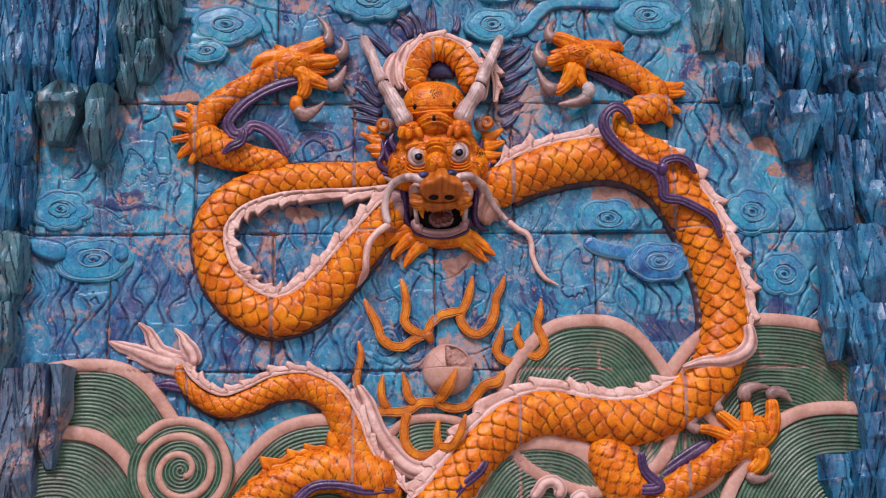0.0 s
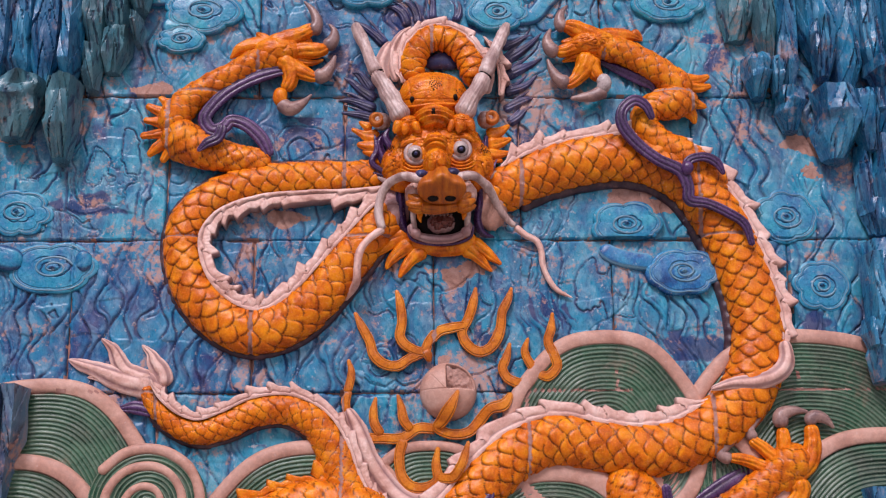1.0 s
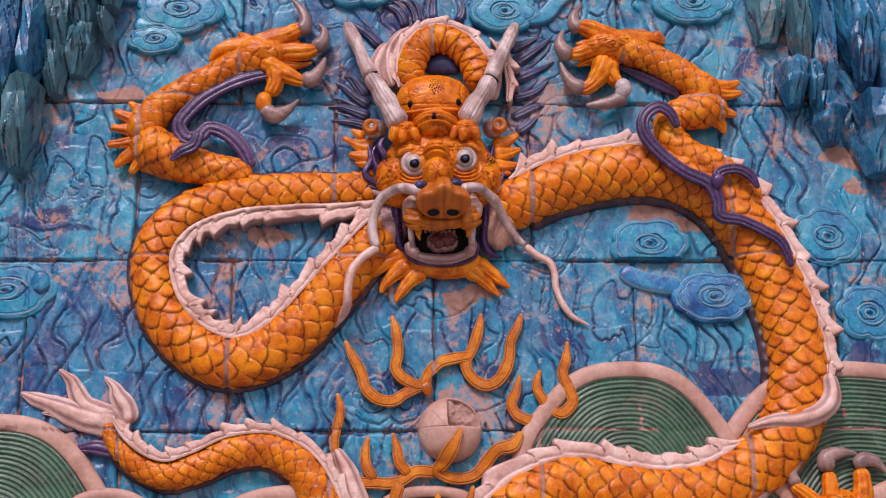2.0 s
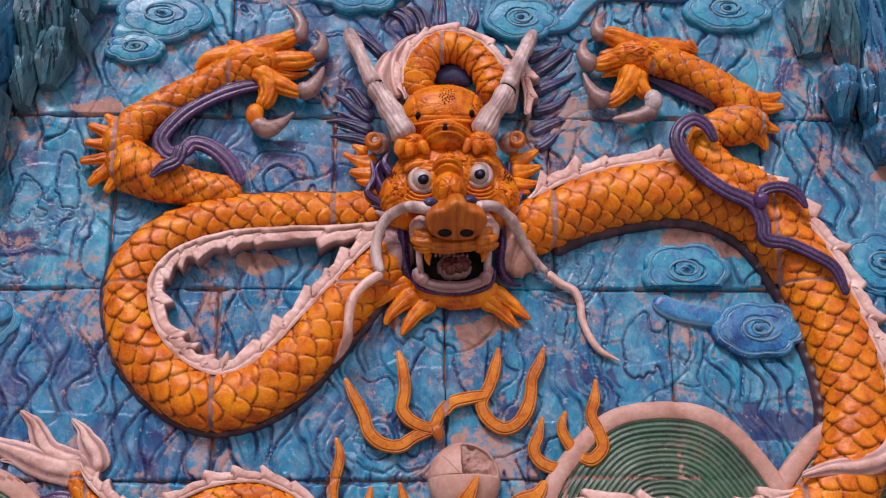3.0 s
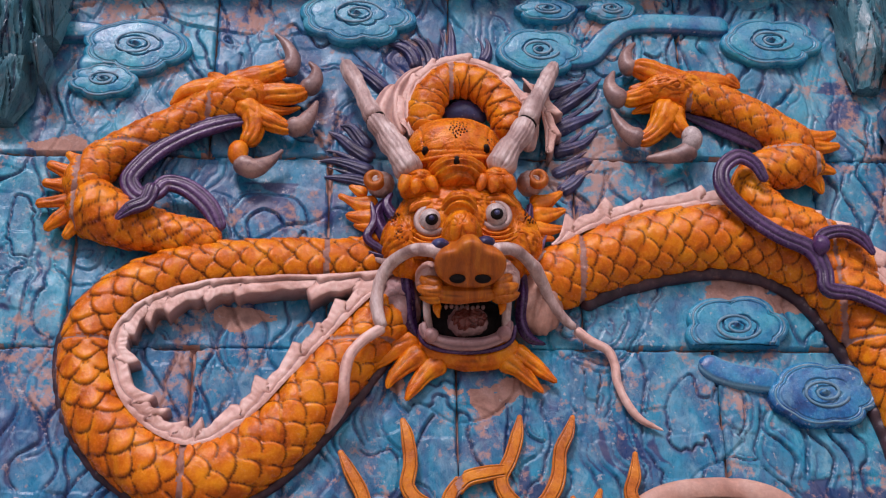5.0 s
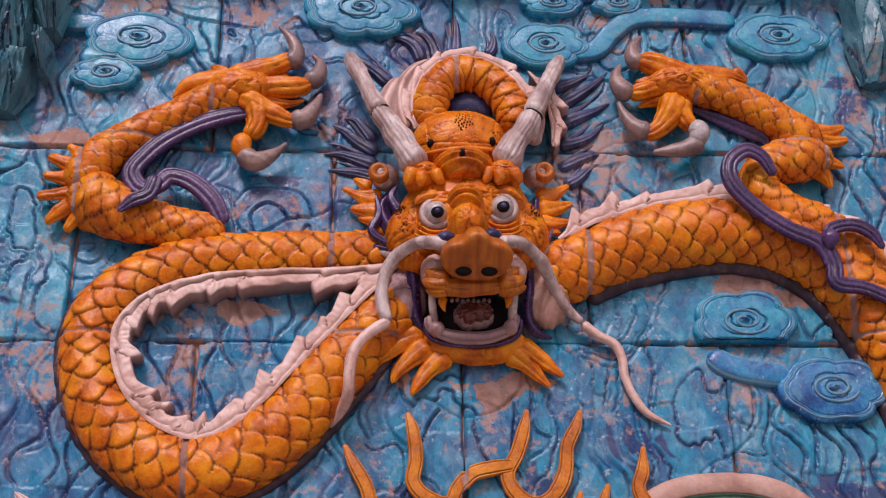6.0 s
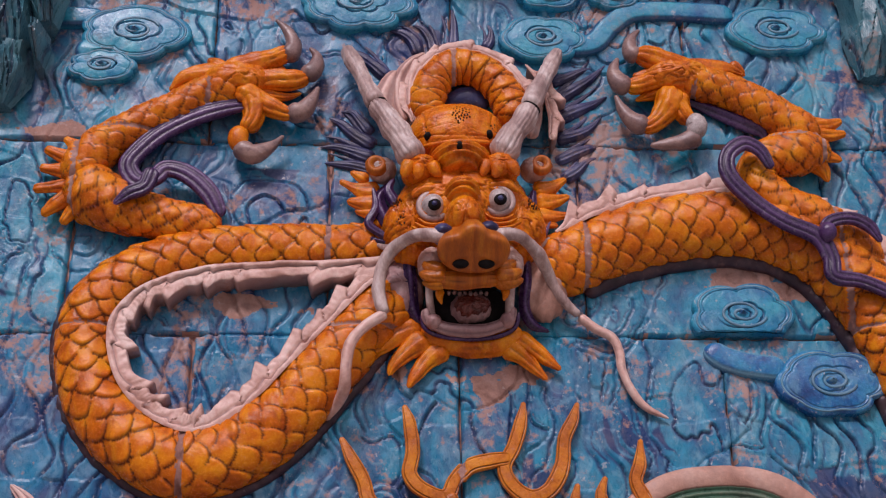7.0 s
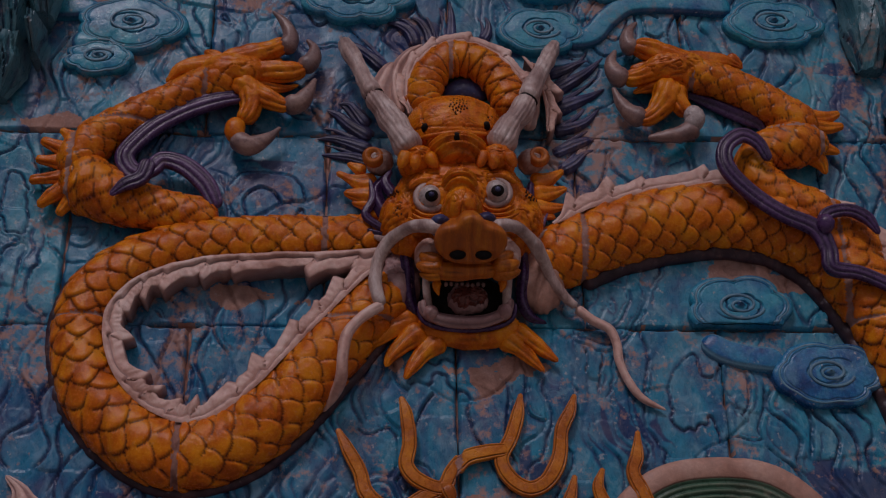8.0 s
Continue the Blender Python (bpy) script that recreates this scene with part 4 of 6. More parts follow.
for sx, (ex, ez), (bx, bz), (rx, rz) in ((-1, (-0.076, 3.624), (-0.109, 3.754), (-0.241, 3.81)), (1, (0.114, 3.644), (0.119, 3.761), (0.256, 3.819))):
    # bulging eye in a lid ring
    ey = -0.188
    ring_pts = [(ex + 0.041 * math.cos(a), ez + 0.043 * math.sin(a), 0.018) for a in np.linspace(0.5 * math.pi, 2.5 * math.pi, 17)]
    sweep("eyelid", ring_pts, M_HORN, head, y=ey - 0.008, depth=1.0, step=0.005, ring=12, close=(0, 0), rough=0.004)
    lump("eye_socket", ex, ey + 0.035, ez, 0.060, 0.06, 0.062, M_AMBER, head, n=44, rough=0.10, carve=0.006)
    lump("eye", ex, ey - 0.002, ez, 0.035, 0.044, 0.038, M_WHITE, head, "white glazed bulging eye", n=22, rough=0.0)
    lump("iris", ex + 0.002, ey - 0.035, ez - 0.009, 0.0195, 0.013, 0.0205, M_BLACK, head, n=14, rough=0.0)
    lump("pupil", ex + 0.002, ey - 0.045, ez - 0.012, 0.0085, 0.0065, 0.0085, M_NAVY, head, n=10, rough=0.0)
    for k in range(2):
        sweep("frown", [(ex - 0.050 * sx, ez + 0.030 + 0.012 * k, 0.020), (ex - 0.02 * sx, ez + 0.052 + 0.012 * k, 0.024), (ex + 0.03 * sx, ez + 0.054 + 0.012 * k, 0.022), (ex + 0.062 * sx, ez + 0.030 + 0.012 * k, 0.012)], M_AMBER, head, y=-0.198 + 0.006 * k, depth=1.1, ring=16, step=0.006, rough=0.008, strands=(2, 0.003))
    # eyebrow with three locks
    lump("eyebrow", bx, -0.165, bz + 0.004, 0.060, 0.070, 0.046, M_AMBER, head, n=50, rough=0.18, wob=sx + 3, carve=0.005)
    for k, (dx, dz, tx, tz) in enumerate(((-0.036, 0.0, -0.055, -0.050), (-0.006, -0.01, -0.016, -0.056), (0.026, -0.005, 0.056, -0.046))):
        sweep("brow_lock", [(bx + dx, bz + dz + 0.012, 0.040), (bx + (dx + tx) / 2, bz + (dz + tz) / 2, 0.034), (bx + tx, bz + tz, 0.017)], M_AMBER, head, y=-0.222, depth=0.9, ring=20, rough=0.012, wob=k, strands=(3, 0.003))
    lump("cheek", 0.02 + 0.155 * sx, -0.09, 3.60, 0.085, 0.085, 0.115, M_AMBER, head, n=64, rough=0.26, wob=sx + 7, carve=0.009)
    for k in range(3):
        w = 0.046 + 0.010 * k
        sweep("wrinkle", [(ex - w, ez - 0.040 - 0.012 * k, 0.006), (ex - 0.4 * w, ez - 0.060 - 0.013 * k, 0.010), (ex + 0.4 * w, ez - 0.060 - 0.013 * k, 0.010), (ex + w, ez - 0.042 - 0.012 * k, 0.006)], M_AMBER, head, y=-0.196 + 0.002 * k, depth=1.6, ring=8)
    ear = [(rx + 0.020 * math.cos(a), rz + 0.021 * math.sin(a), 0.026) for a in np.linspace(0, 2 * math.pi, 17)]
    sweep("ear", ear, M_SNOUT, head, y=-0.118, depth=1.2, step=0.005, ring=20, close=(0, 0), rough=0.008, strands=(2, 0.003))
    lump("ear_root", rx - 0.020 * sx, -0.085, rz + 0.002, 0.042, 0.048, 0.038, M_HORN, head, n=24, rough=0.15, carve=0.004)
    lump("ear_hollow", rx, -0.108, rz, 0.018, 0.016, 0.020, M_MOUTH, head, n=10)
# pitted boss on the skull
for patch in ((0.012, 3.952, 0.030, 30), (-0.105, 3.905, 0.020, 14), (0.118, 3.915, 0.020, 14), (-0.185, 3.672, 0.020, 16), (-0.165, 3.598, 0.019, 16), (0.222, 3.668, 0.020, 16), (-0.150, 3.530, 0.014, 9)):
    stipple(*patch, head)
# snout plate, tilted to face downwards
NOSE = Matrix.Translation((0.031, -0.272, 3.438)) @ Euler((radians(50), 0, 0)).to_matrix().to_4x4()
th = np.linspace(0, 2 * np.pi, 96, endpoint=False)
rr = 0.096 * (1 - 0.10 * np.cos(2 * th + np.pi) - 0.22 * np.exp(-((th - 0.86) / 0.36) ** 2) - 0.22 * np.exp(-((th - 2.28) / 0.36) ** 2) - 0.10 * np.exp(-((th - 4.71) / 0.9) ** 2))
rings = [(0.01, 0.010), (0.2, 0.011), (0.4, 0.013), (0.6, 0.014), (0.75, 0.015), (0.88, 0.013), (0.96, 0.007), (1.0, -0.004), (0.985, -0.018), (0.90, -0.05), (0.75, -0.10)]
v = []
for q, up in rings:
    for a, r in zip(th, rr):
        lx, lz = q * r * math.cos(a) * 0.97, q * r * math.sin(a) * 0.90
        dip = sum(0.020 * math.exp(-(((lx - c) / 0.017) ** 2 + ((lz + 0.036) / 0.012) ** 2)) - 0.006 * math.exp(-(((lx - c) / 0.026) ** 2 + ((lz + 0.022) / 0.008) ** 2)) for c in (-0.036, 0.036)) if q < 0.9 else 0
        v.append(NOSE @ Vector((lx, -up + dip + 0.004 * math.exp(-(lx / 0.006) ** 2) * (q < 0.9), lz)))
snout = link("snout", *mesh_of("snout", [tuple(p) for p in v], grid_faces(len(rings), 96, True), M_SNOUT), head, "broad brown-amber pig-like snout")
for sx in (-1, 1):
    p = NOSE @ Vector((0.036 * sx, -0.004, -0.037))
    lump("nostril", p.x, p.y - 0.003, p.z - 0.002, 0.0245, 0.014, 0.0165, M_BLACK, head, n=10)
    tx, tz, tw = ((-0.052, 3.503, 0.057), (0.078, 3.512, 0.058))[sx > 0]
    lump("snout_tuft_patch", tx, -0.235, tz + 0.004, tw / 1.8, 0.045, tw / 2.2, M_NAVY, head, n=16, rough=0.2)
    lump("muzzle_pad", 0.031 + 0.112 * sx, -0.135, 3.462, 0.042, 0.06, 0.050, M_CREAM, head, "cream muzzle pad", n=40, rough=0.2, wob=sx + 2, carve=0.005)
# upper lip, cheek knobs, open mouth
sweep("upper_lip", [(-0.080, 3.426, 0.034, -0.14), (-0.045, 3.396, 0.047, -0.18), (0.026, 3.386, 0.052, -0.195), (0.096, 3.400, 0.047, -0.18), (0.140, 3.434, 0.034, -0.14)], M_SNOUT, head, depth=0.8, ring=40, rough=0.02, strands=(4, 0.005))
for k, run in enumerate(([(-0.041, 3.411, 0.054, -0.18), (-0.084, 3.431, 0.042, -0.17), (-0.107, 3.454, 0.019, -0.16)], [(-0.041, 3.397, 0.054, -0.18), (-0.092, 3.402, 0.045, -0.17), (-0.117, 3.421, 0.019, -0.16)], [(-0.041, 3.384, 0.054, -0.17), (-0.079, 3.382, 0.042, -0.16), (-0.11, 3.394, 0.016, -0.15)],
                         [(0.092, 3.416, 0.054, -0.18), (0.137, 3.44, 0.042, -0.17), (0.165, 3.464, 0.019, -0.16)], [(0.091, 3.398, 0.055, -0.18), (0.146, 3.411, 0.045, -0.17), (0.176, 3.431, 0.02, -0.16)], [(0.092, 3.389, 0.054, -0.17), (0.141, 3.391, 0.042, -0.16), (0.18, 3.407, 0.016, -0.15)])):
    sweep("lip_lock", [(p[0], p[1], p[2] * 0.86, p[3] - 0.012) for p in run], M_FLAME, head, "tan lip lock", depth=0.9, ring=28, rough=0.012, wob=k, strands=(3, 0.003))
for k, run in enumerate(([(-0.09, 3.5, 0.043, -0.14), (-0.101, 3.428, 0.032, -0.12), (-0.099, 3.366, 0.029, -0.1), (-0.089, 3.313, 0.025, -0.08)], [(0.152, 3.525, 0.046, -0.15), (0.156, 3.449, 0.04, -0.12), (0.152, 3.368, 0.036, -0.1), (0.147, 3.314, 0.029, -0.08)])):
    sweep("jaw_side", [(p[0] - (0.008 if p[0] > 0 else -0.014), p[1], p[2] * 0.70, p[3]) for p in run], M_HORN, head, "pale mouth corner", depth=0.9, ring=14, rough=0.01)
for run in ([(-0.15, 3.54, 0.04, -0.09), (-0.14, 3.449, 0.055, -0.08), (-0.134, 3.367, 0.056, -0.06), (-0.112, 3.318, 0.022, -0.05)], [(0.195, 3.55, 0.037, -0.09), (0.198, 3.452, 0.043, -0.08), (0.19, 3.37, 0.046, -0.06), (0.213, 3.317, 0.043, -0.05), (0.264, 3.305, 0.013, -0.03)], [(-0.182, 3.526, 0.05), (-0.185, 3.432, 0.075), (-0.161, 3.359, 0.049)]):
    sweep("jaw_fold", [(p[0], p[1], p[2] * 0.72) + p[3:] for p in run], M_PURPLE if run[0][0] > -0.16 else M_CREAM, head, "glazed jaw fold", depth=0.9, y=-0.05, ring=14, crease=0.005)
for run in ([(-0.056, 3.385, 0.029, -0.14), (-0.059, 3.36, 0.022, -0.14), (-0.053, 3.335, 0.006, -0.14)], [(0.127, 3.398, 0.029, -0.14), (0.129, 3.372, 0.023, -0.14), (0.122, 3.347, 0.006, -0.14)]):
    sweep("fang", run, M_AMBER, head, depth=0.9, ring=10, step=0.004)
for k in range(8):
    x, z = -0.032, 3.374
    lump("tooth", x + 0.0152 * k, -0.135, z + 0.002 * math.sin(2.3 * k), 0.0058, 0.008, 0.0064 + 0.0014 * math.sin(3.7 * k), M_CLAW, head, n=10, rough=0.5, wob=k)
lump_at("mouth_cavity", (0.026, 3.373, 0.245), -0.045, 0.045, 0.62, M_BLACK, head, "dark open mouth cavity", n=22, rough=0.1)
lump_at("tongue", (0.032, 3.352, 0.122), -0.078, 0.040, 0.74, M_LIP, head, "pale-rimmed dark red cupped tongue", n=40, rough=0.25, carve=0.003)
lump_at("tongue_hollow", (0.034, 3.346, 0.100), -0.104, 0.030, 0.62, M_MOUTH, head, n=40, rough=0.6, carve=0.007)
sweep("lower_lip", [(-0.096, 3.349, 0.026, -0.09), (-0.086, 3.308, 0.035, -0.085), (-0.026, 3.284, 0.037, -0.085), (0.03, 3.279, 0.037, -0.085), (0.087, 3.286, 0.037, -0.085), (0.139, 3.314, 0.036, -0.085), (0.154, 3.358, 0.026, -0.09)], M_LIP, head, "mauve-pink lower lip", depth=0.9, ring=16, crease=0.004, rough=0.008)
for at_ball in ((-0.074, 3.304, 0.044), (0.136, 3.310, 0.044)):
    lump_at("lip_ball", at_ball, -0.09, 0.028, 1.0, M_LIP, head, n=16, rough=0.2)
sweep("lip_line", [(-0.109, 3.333, 0.012, -0.085), (-0.099, 3.292, 0.013, -0.075), (-0.054, 3.270, 0.014, -0.07), (0.031, 3.261, 0.014, -0.07), (0.112, 3.271, 0.014, -0.07), (0.159, 3.297, 0.013, -0.075), (0.17, 3.343, 0.011, -0.085)], M_PURPLE, head, "purple line under the lip", depth=1.0, ring=8)
sweep("chin", [(-0.112, 3.305, 0.065), (-0.04, 3.266, 0.065), (0.041, 3.256, 0.068), (0.122, 3.271, 0.078), (0.181, 3.311, 0.068)], M_AMBER, head, y=-0.035, depth=0.75, ring=30, rough=0.016, strands=(4, 0.004))
spikes(head, [[(-0.104, 3.309, 0.081), (-0.169, 3.291, 0.064), (-0.233, 3.246, 0.044), (-0.281, 3.211, 0.016)], [(-0.089, 3.283, 0.081), (-0.145, 3.238, 0.054), (-0.185, 3.194, 0.032), (-0.201, 3.162, 0.013)], [(-0.04, 3.256, 0.08), (-0.089, 3.212, 0.054), (-0.125, 3.163, 0.035), (-0.147, 3.124, 0.012)], [(0.129, 3.263, 0.081), (0.176, 3.227, 0.055), (0.215, 3.187, 0.035), (0.248, 3.151, 0.013)], [(0.155, 3.288, 0.078), (0.21, 3.252, 0.055), (0.252, 3.214, 0.032), (0.289, 3.182, 0.013)]], name="beard_lock", y=-0.035, depth=0.6)
spikes(head, [[(-0.228, 3.743, 0.078), (-0.288, 3.756, 0.051), (-0.351, 3.789, 0.017)], [(-0.228, 3.703, 0.078), (-0.279, 3.707, 0.048), (-0.328, 3.718, 0.017)], [(-0.219, 3.678, 0.067), (-0.262, 3.679, 0.044), (-0.304, 3.683, 0.017)], [(-0.203, 3.649, 0.068), (-0.253, 3.639, 0.04), (-0.286, 3.625, 0.013)], [(-0.263, 3.786, 0.052), (-0.288, 3.802, 0.037), (-0.319, 3.822, 0.013)],
              [(0.233, 3.753, 0.079), (0.285, 3.77, 0.048), (0.337, 3.807, 0.017)], [(0.231, 3.713, 0.078), (0.291, 3.724, 0.048), (0.344, 3.744, 0.017)], [(0.229, 3.674, 0.068), (0.288, 3.67, 0.041), (0.343, 3.679, 0.017)], [(0.219, 3.65, 0.061), (0.261, 3.645, 0.034), (0.304, 3.639, 0.013)]], name="cheek_spike", y=-0.065, depth=0.7)
# purple glaze behind the jaw
for run in ([(-0.203, 3.767, 0.027), (-0.233, 3.707, 0.057), (-0.203, 3.63, 0.068), (-0.152, 3.592, 0.043)], [(0.233, 3.753, 0.024), (0.221, 3.683, 0.048), (0.192, 3.615, 0.054), (0.199, 3.576, 0.034)], [(-0.261, 3.581, 0.017), (-0.202, 3.564, 0.043), (-0.136, 3.573, 0.044)]):
    sweep("jaw_fold", [(p[0], p[1], p[2] * 0.7) for p in run], M_PURPLE, head, "purple glazed jaw fold", y=-0.085, depth=0.8, ring=14, crease=0.006)
lump_at("cheek_skin", (0.250, 3.440, 0.140), -0.038, 0.055, 1.55, M_PINK, head, "tan cheek skin", n=54, rough=0.25, wob=2, carve=0.004, along=(0.8, 0.6))
lump_at("cheek_skin", (-0.165, 3.44, 0.130), -0.035, 0.055, 1.6, M_LIP, head, "mauve cheek skin", n=54, rough=0.25, wob=4, carve=0.004, along=(0.5, 0.9))
for run in ([(-0.186, 3.781, 0.017), (-0.203, 3.737, 0.041), (-0.178, 3.682, 0.051), (-0.186, 3.624, 0.057), (-0.128, 3.596, 0.034)], [(-0.25, 3.75, 0.013), (-0.24, 3.682, 0.037), (-0.261, 3.623, 0.043), (-0.219, 3.585, 0.04), (-0.186, 3.566, 0.017)], [(0.213, 3.727, 0.014), (0.227, 3.664, 0.034), (0.213, 3.609, 0.044), (0.249, 3.586, 0.03), (0.277, 3.639, 0.007)], [(0.197, 3.756, 0.014), (0.203, 3.697, 0.031), (0.187, 3.628, 0.04), (0.189, 3.57, 0.027)]):
    sweep("jaw_fold", [(p[0], p[1], p[2] * 0.62) for p in run], M_PURPLE, head, "purple glazed jaw fold", y=-0.095, depth=0.9, ring=30, strands=(3, 0.006), rough=0.012)
# horns, with a mended joint
for low, high in (([(-0.114, 3.776, 0.077, -0.2), (-0.163, 3.855, 0.07, -0.19), (-0.205, 3.934, 0.063, -0.17), (-0.243, 4.014, 0.057, -0.15)], [(-0.236, 4.006, 0.062, -0.15), (-0.266, 4.08, 0.056, -0.13), (-0.293, 4.166, 0.05, -0.1), (-0.32, 4.235, 0.048, -0.08), (-0.336, 4.29, 0.036, -0.06)]),
                  ([(0.119, 3.787, 0.077, -0.2), (0.162, 3.87, 0.071, -0.19), (0.201, 3.945, 0.062, -0.17), (0.229, 4.004, 0.055, -0.16)], [(0.225, 3.994, 0.059, -0.16), (0.259, 4.09, 0.056, -0.13), (0.293, 4.177, 0.05, -0.1), (0.321, 4.243, 0.048, -0.08), (0.34, 4.294, 0.037, -0.06)])):
    low = [(p[0], p[1], p[2] * (1.16 - 0.04 * i), p[3]) for i, p in enumerate(low)]
    jx, jz, jw, jy = high[0]
    sweep("horn_joint", [(jx, jz - 0.002, jw * 1.0, jy), (jx * 1.02, jz + 0.006, jw * 1.04, jy)], M_BLACK, head, "dark cracked joint of the horn", depth=0.95, ring=20, step=0.003, close=(0, 0))
    sweep("horn", low, M_HORN, head, "pale grey ringed horn", depth=0.95, ring=64, ribs=(0.020, 0.003), rough=0.030, strands=(8, 0.0035))
    sweep("horn", high, M_HORN, head, "pale grey horn tip", depth=0.95, ring=48, rough=0.018, strands=(4, 0.0025))
# moustache whiskers
for run in ([(-0.031, 3.482, 0.034, -0.25), (-0.078, 3.496, 0.04, -0.25), (-0.132, 3.518, 0.037, -0.21), (-0.187, 3.507, 0.037, -0.16), (-0.219, 3.465, 0.034, -0.135), (-0.232, 3.398, 0.033, -0.125), (-0.226, 3.345, 0.031, -0.125), (-0.212, 3.308, 0.028, -0.122)],
            [(0.062, 3.483, 0.033, -0.25), (0.105, 3.501, 0.04, -0.25), (0.166, 3.521, 0.037, -0.21), (0.218, 3.498, 0.038, -0.16), (0.255, 3.464, 0.034, -0.11), (0.28, 3.416, 0.033, -0.08), (0.314, 3.378, 0.026, -0.06), (0.351, 3.347, 0.021, -0.05)],
            [(-0.208, 3.318, 0.028, -0.12), (-0.262, 3.278, 0.033, -0.125), (-0.304, 3.223, 0.032, -0.135), (-0.32, 3.152, 0.032, -0.14), (-0.323, 3.093, 0.031, -0.12), (-0.342, 3.065, 0.025, -0.06), (-0.373, 3.027, 0.011, -0.03)],
            [(0.349, 3.352, 0.025, -0.04), (0.394, 3.312, 0.027, -0.04), (0.442, 3.286, 0.025, -0.035), (0.46, 3.24, 0.025, -0.035), (0.463, 3.186, 0.024, -0.035), (0.484, 3.125, 0.025, -0.035), (0.523, 3.071, 0.024, -0.03), (0.586, 3.037, 0.008, -0.03)],
            [(-0.154, 3.533, 0.029, -0.13), (-0.203, 3.538, 0.025, -0.1), (-0.252, 3.573, 0.008, -0.07)], [(0.182, 3.54, 0.03, -0.13), (0.236, 3.554, 0.025, -0.1), (0.29, 3.602, 0.009, -0.07)]):
    sweep("whisker", run, M_CREAM if run[0][1] < 3.36 else M_HORN, head, "pale glazed whisker", depth=0.95, ring=20, rough=0.012, strands=(2, 0.002))
# neck arch behind the head
arch = [(-0.081, 4.005, 0.112), (-0.085, 4.09, 0.117), (-0.058, 4.171, 0.118), (0.008, 4.221, 0.119), (0.083, 4.209, 0.119), (0.146, 4.149, 0.118), (0.177, 4.073, 0.117), (0.191, 3.988, 0.106)]
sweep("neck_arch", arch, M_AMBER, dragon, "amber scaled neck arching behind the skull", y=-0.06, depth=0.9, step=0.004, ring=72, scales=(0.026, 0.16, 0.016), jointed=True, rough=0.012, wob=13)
fin("back_fin", arch, M_CREAM, dragon, "cream serrated back fin", y=-0.03, sign=1, high=0.06, tooth=0.062, jag=0.5, out=0.02)
for run in ([(-0.113, 3.998, 0.032), (-0.133, 4.068, 0.039), (-0.133, 4.165, 0.04), (-0.093, 4.243, 0.04), (-0.024, 4.283, 0.026)], [(-0.155, 4.01, 0.029), (-0.175, 4.078, 0.038), (-0.172, 4.165, 0.039), (-0.136, 4.236, 0.032), (-0.087, 4.277, 0.014)], [(-0.203, 4.01, 0.042), (-0.221, 4.084, 0.07), (-0.204, 4.149, 0.061), (-0.177, 4.205, 0.025)], [(0.234, 3.954, 0.043), (0.248, 4.028, 0.054), (0.251, 4.114, 0.054), (0.236, 4.179, 0.032)]):
    sweep("neck_fold", run, M_CREAM, dragon, "cream neck fold", y=-0.06, depth=0.8, ring=18, crease=0.006, rough=0.012)
fin("back_fin", [(0.202, 4.208, 0.072), (0.24, 4.132, 0.079), (0.257, 4.035, 0.082), (0.261, 3.94, 0.071)], M_CREAM, dragon, "cream serrated back fin", y=-0.03, sign=1, high=0.07, tooth=0.07, jag=0.6, out=0.02)
sweep("nape", [(-0.025, 4.102, 0.053), (0.047, 4.129, 0.09), (0.118, 4.104, 0.054)], M_NAVY, dragon, "navy glazed hollow behind the skull", y=-0.02, depth=0.7, ring=14)
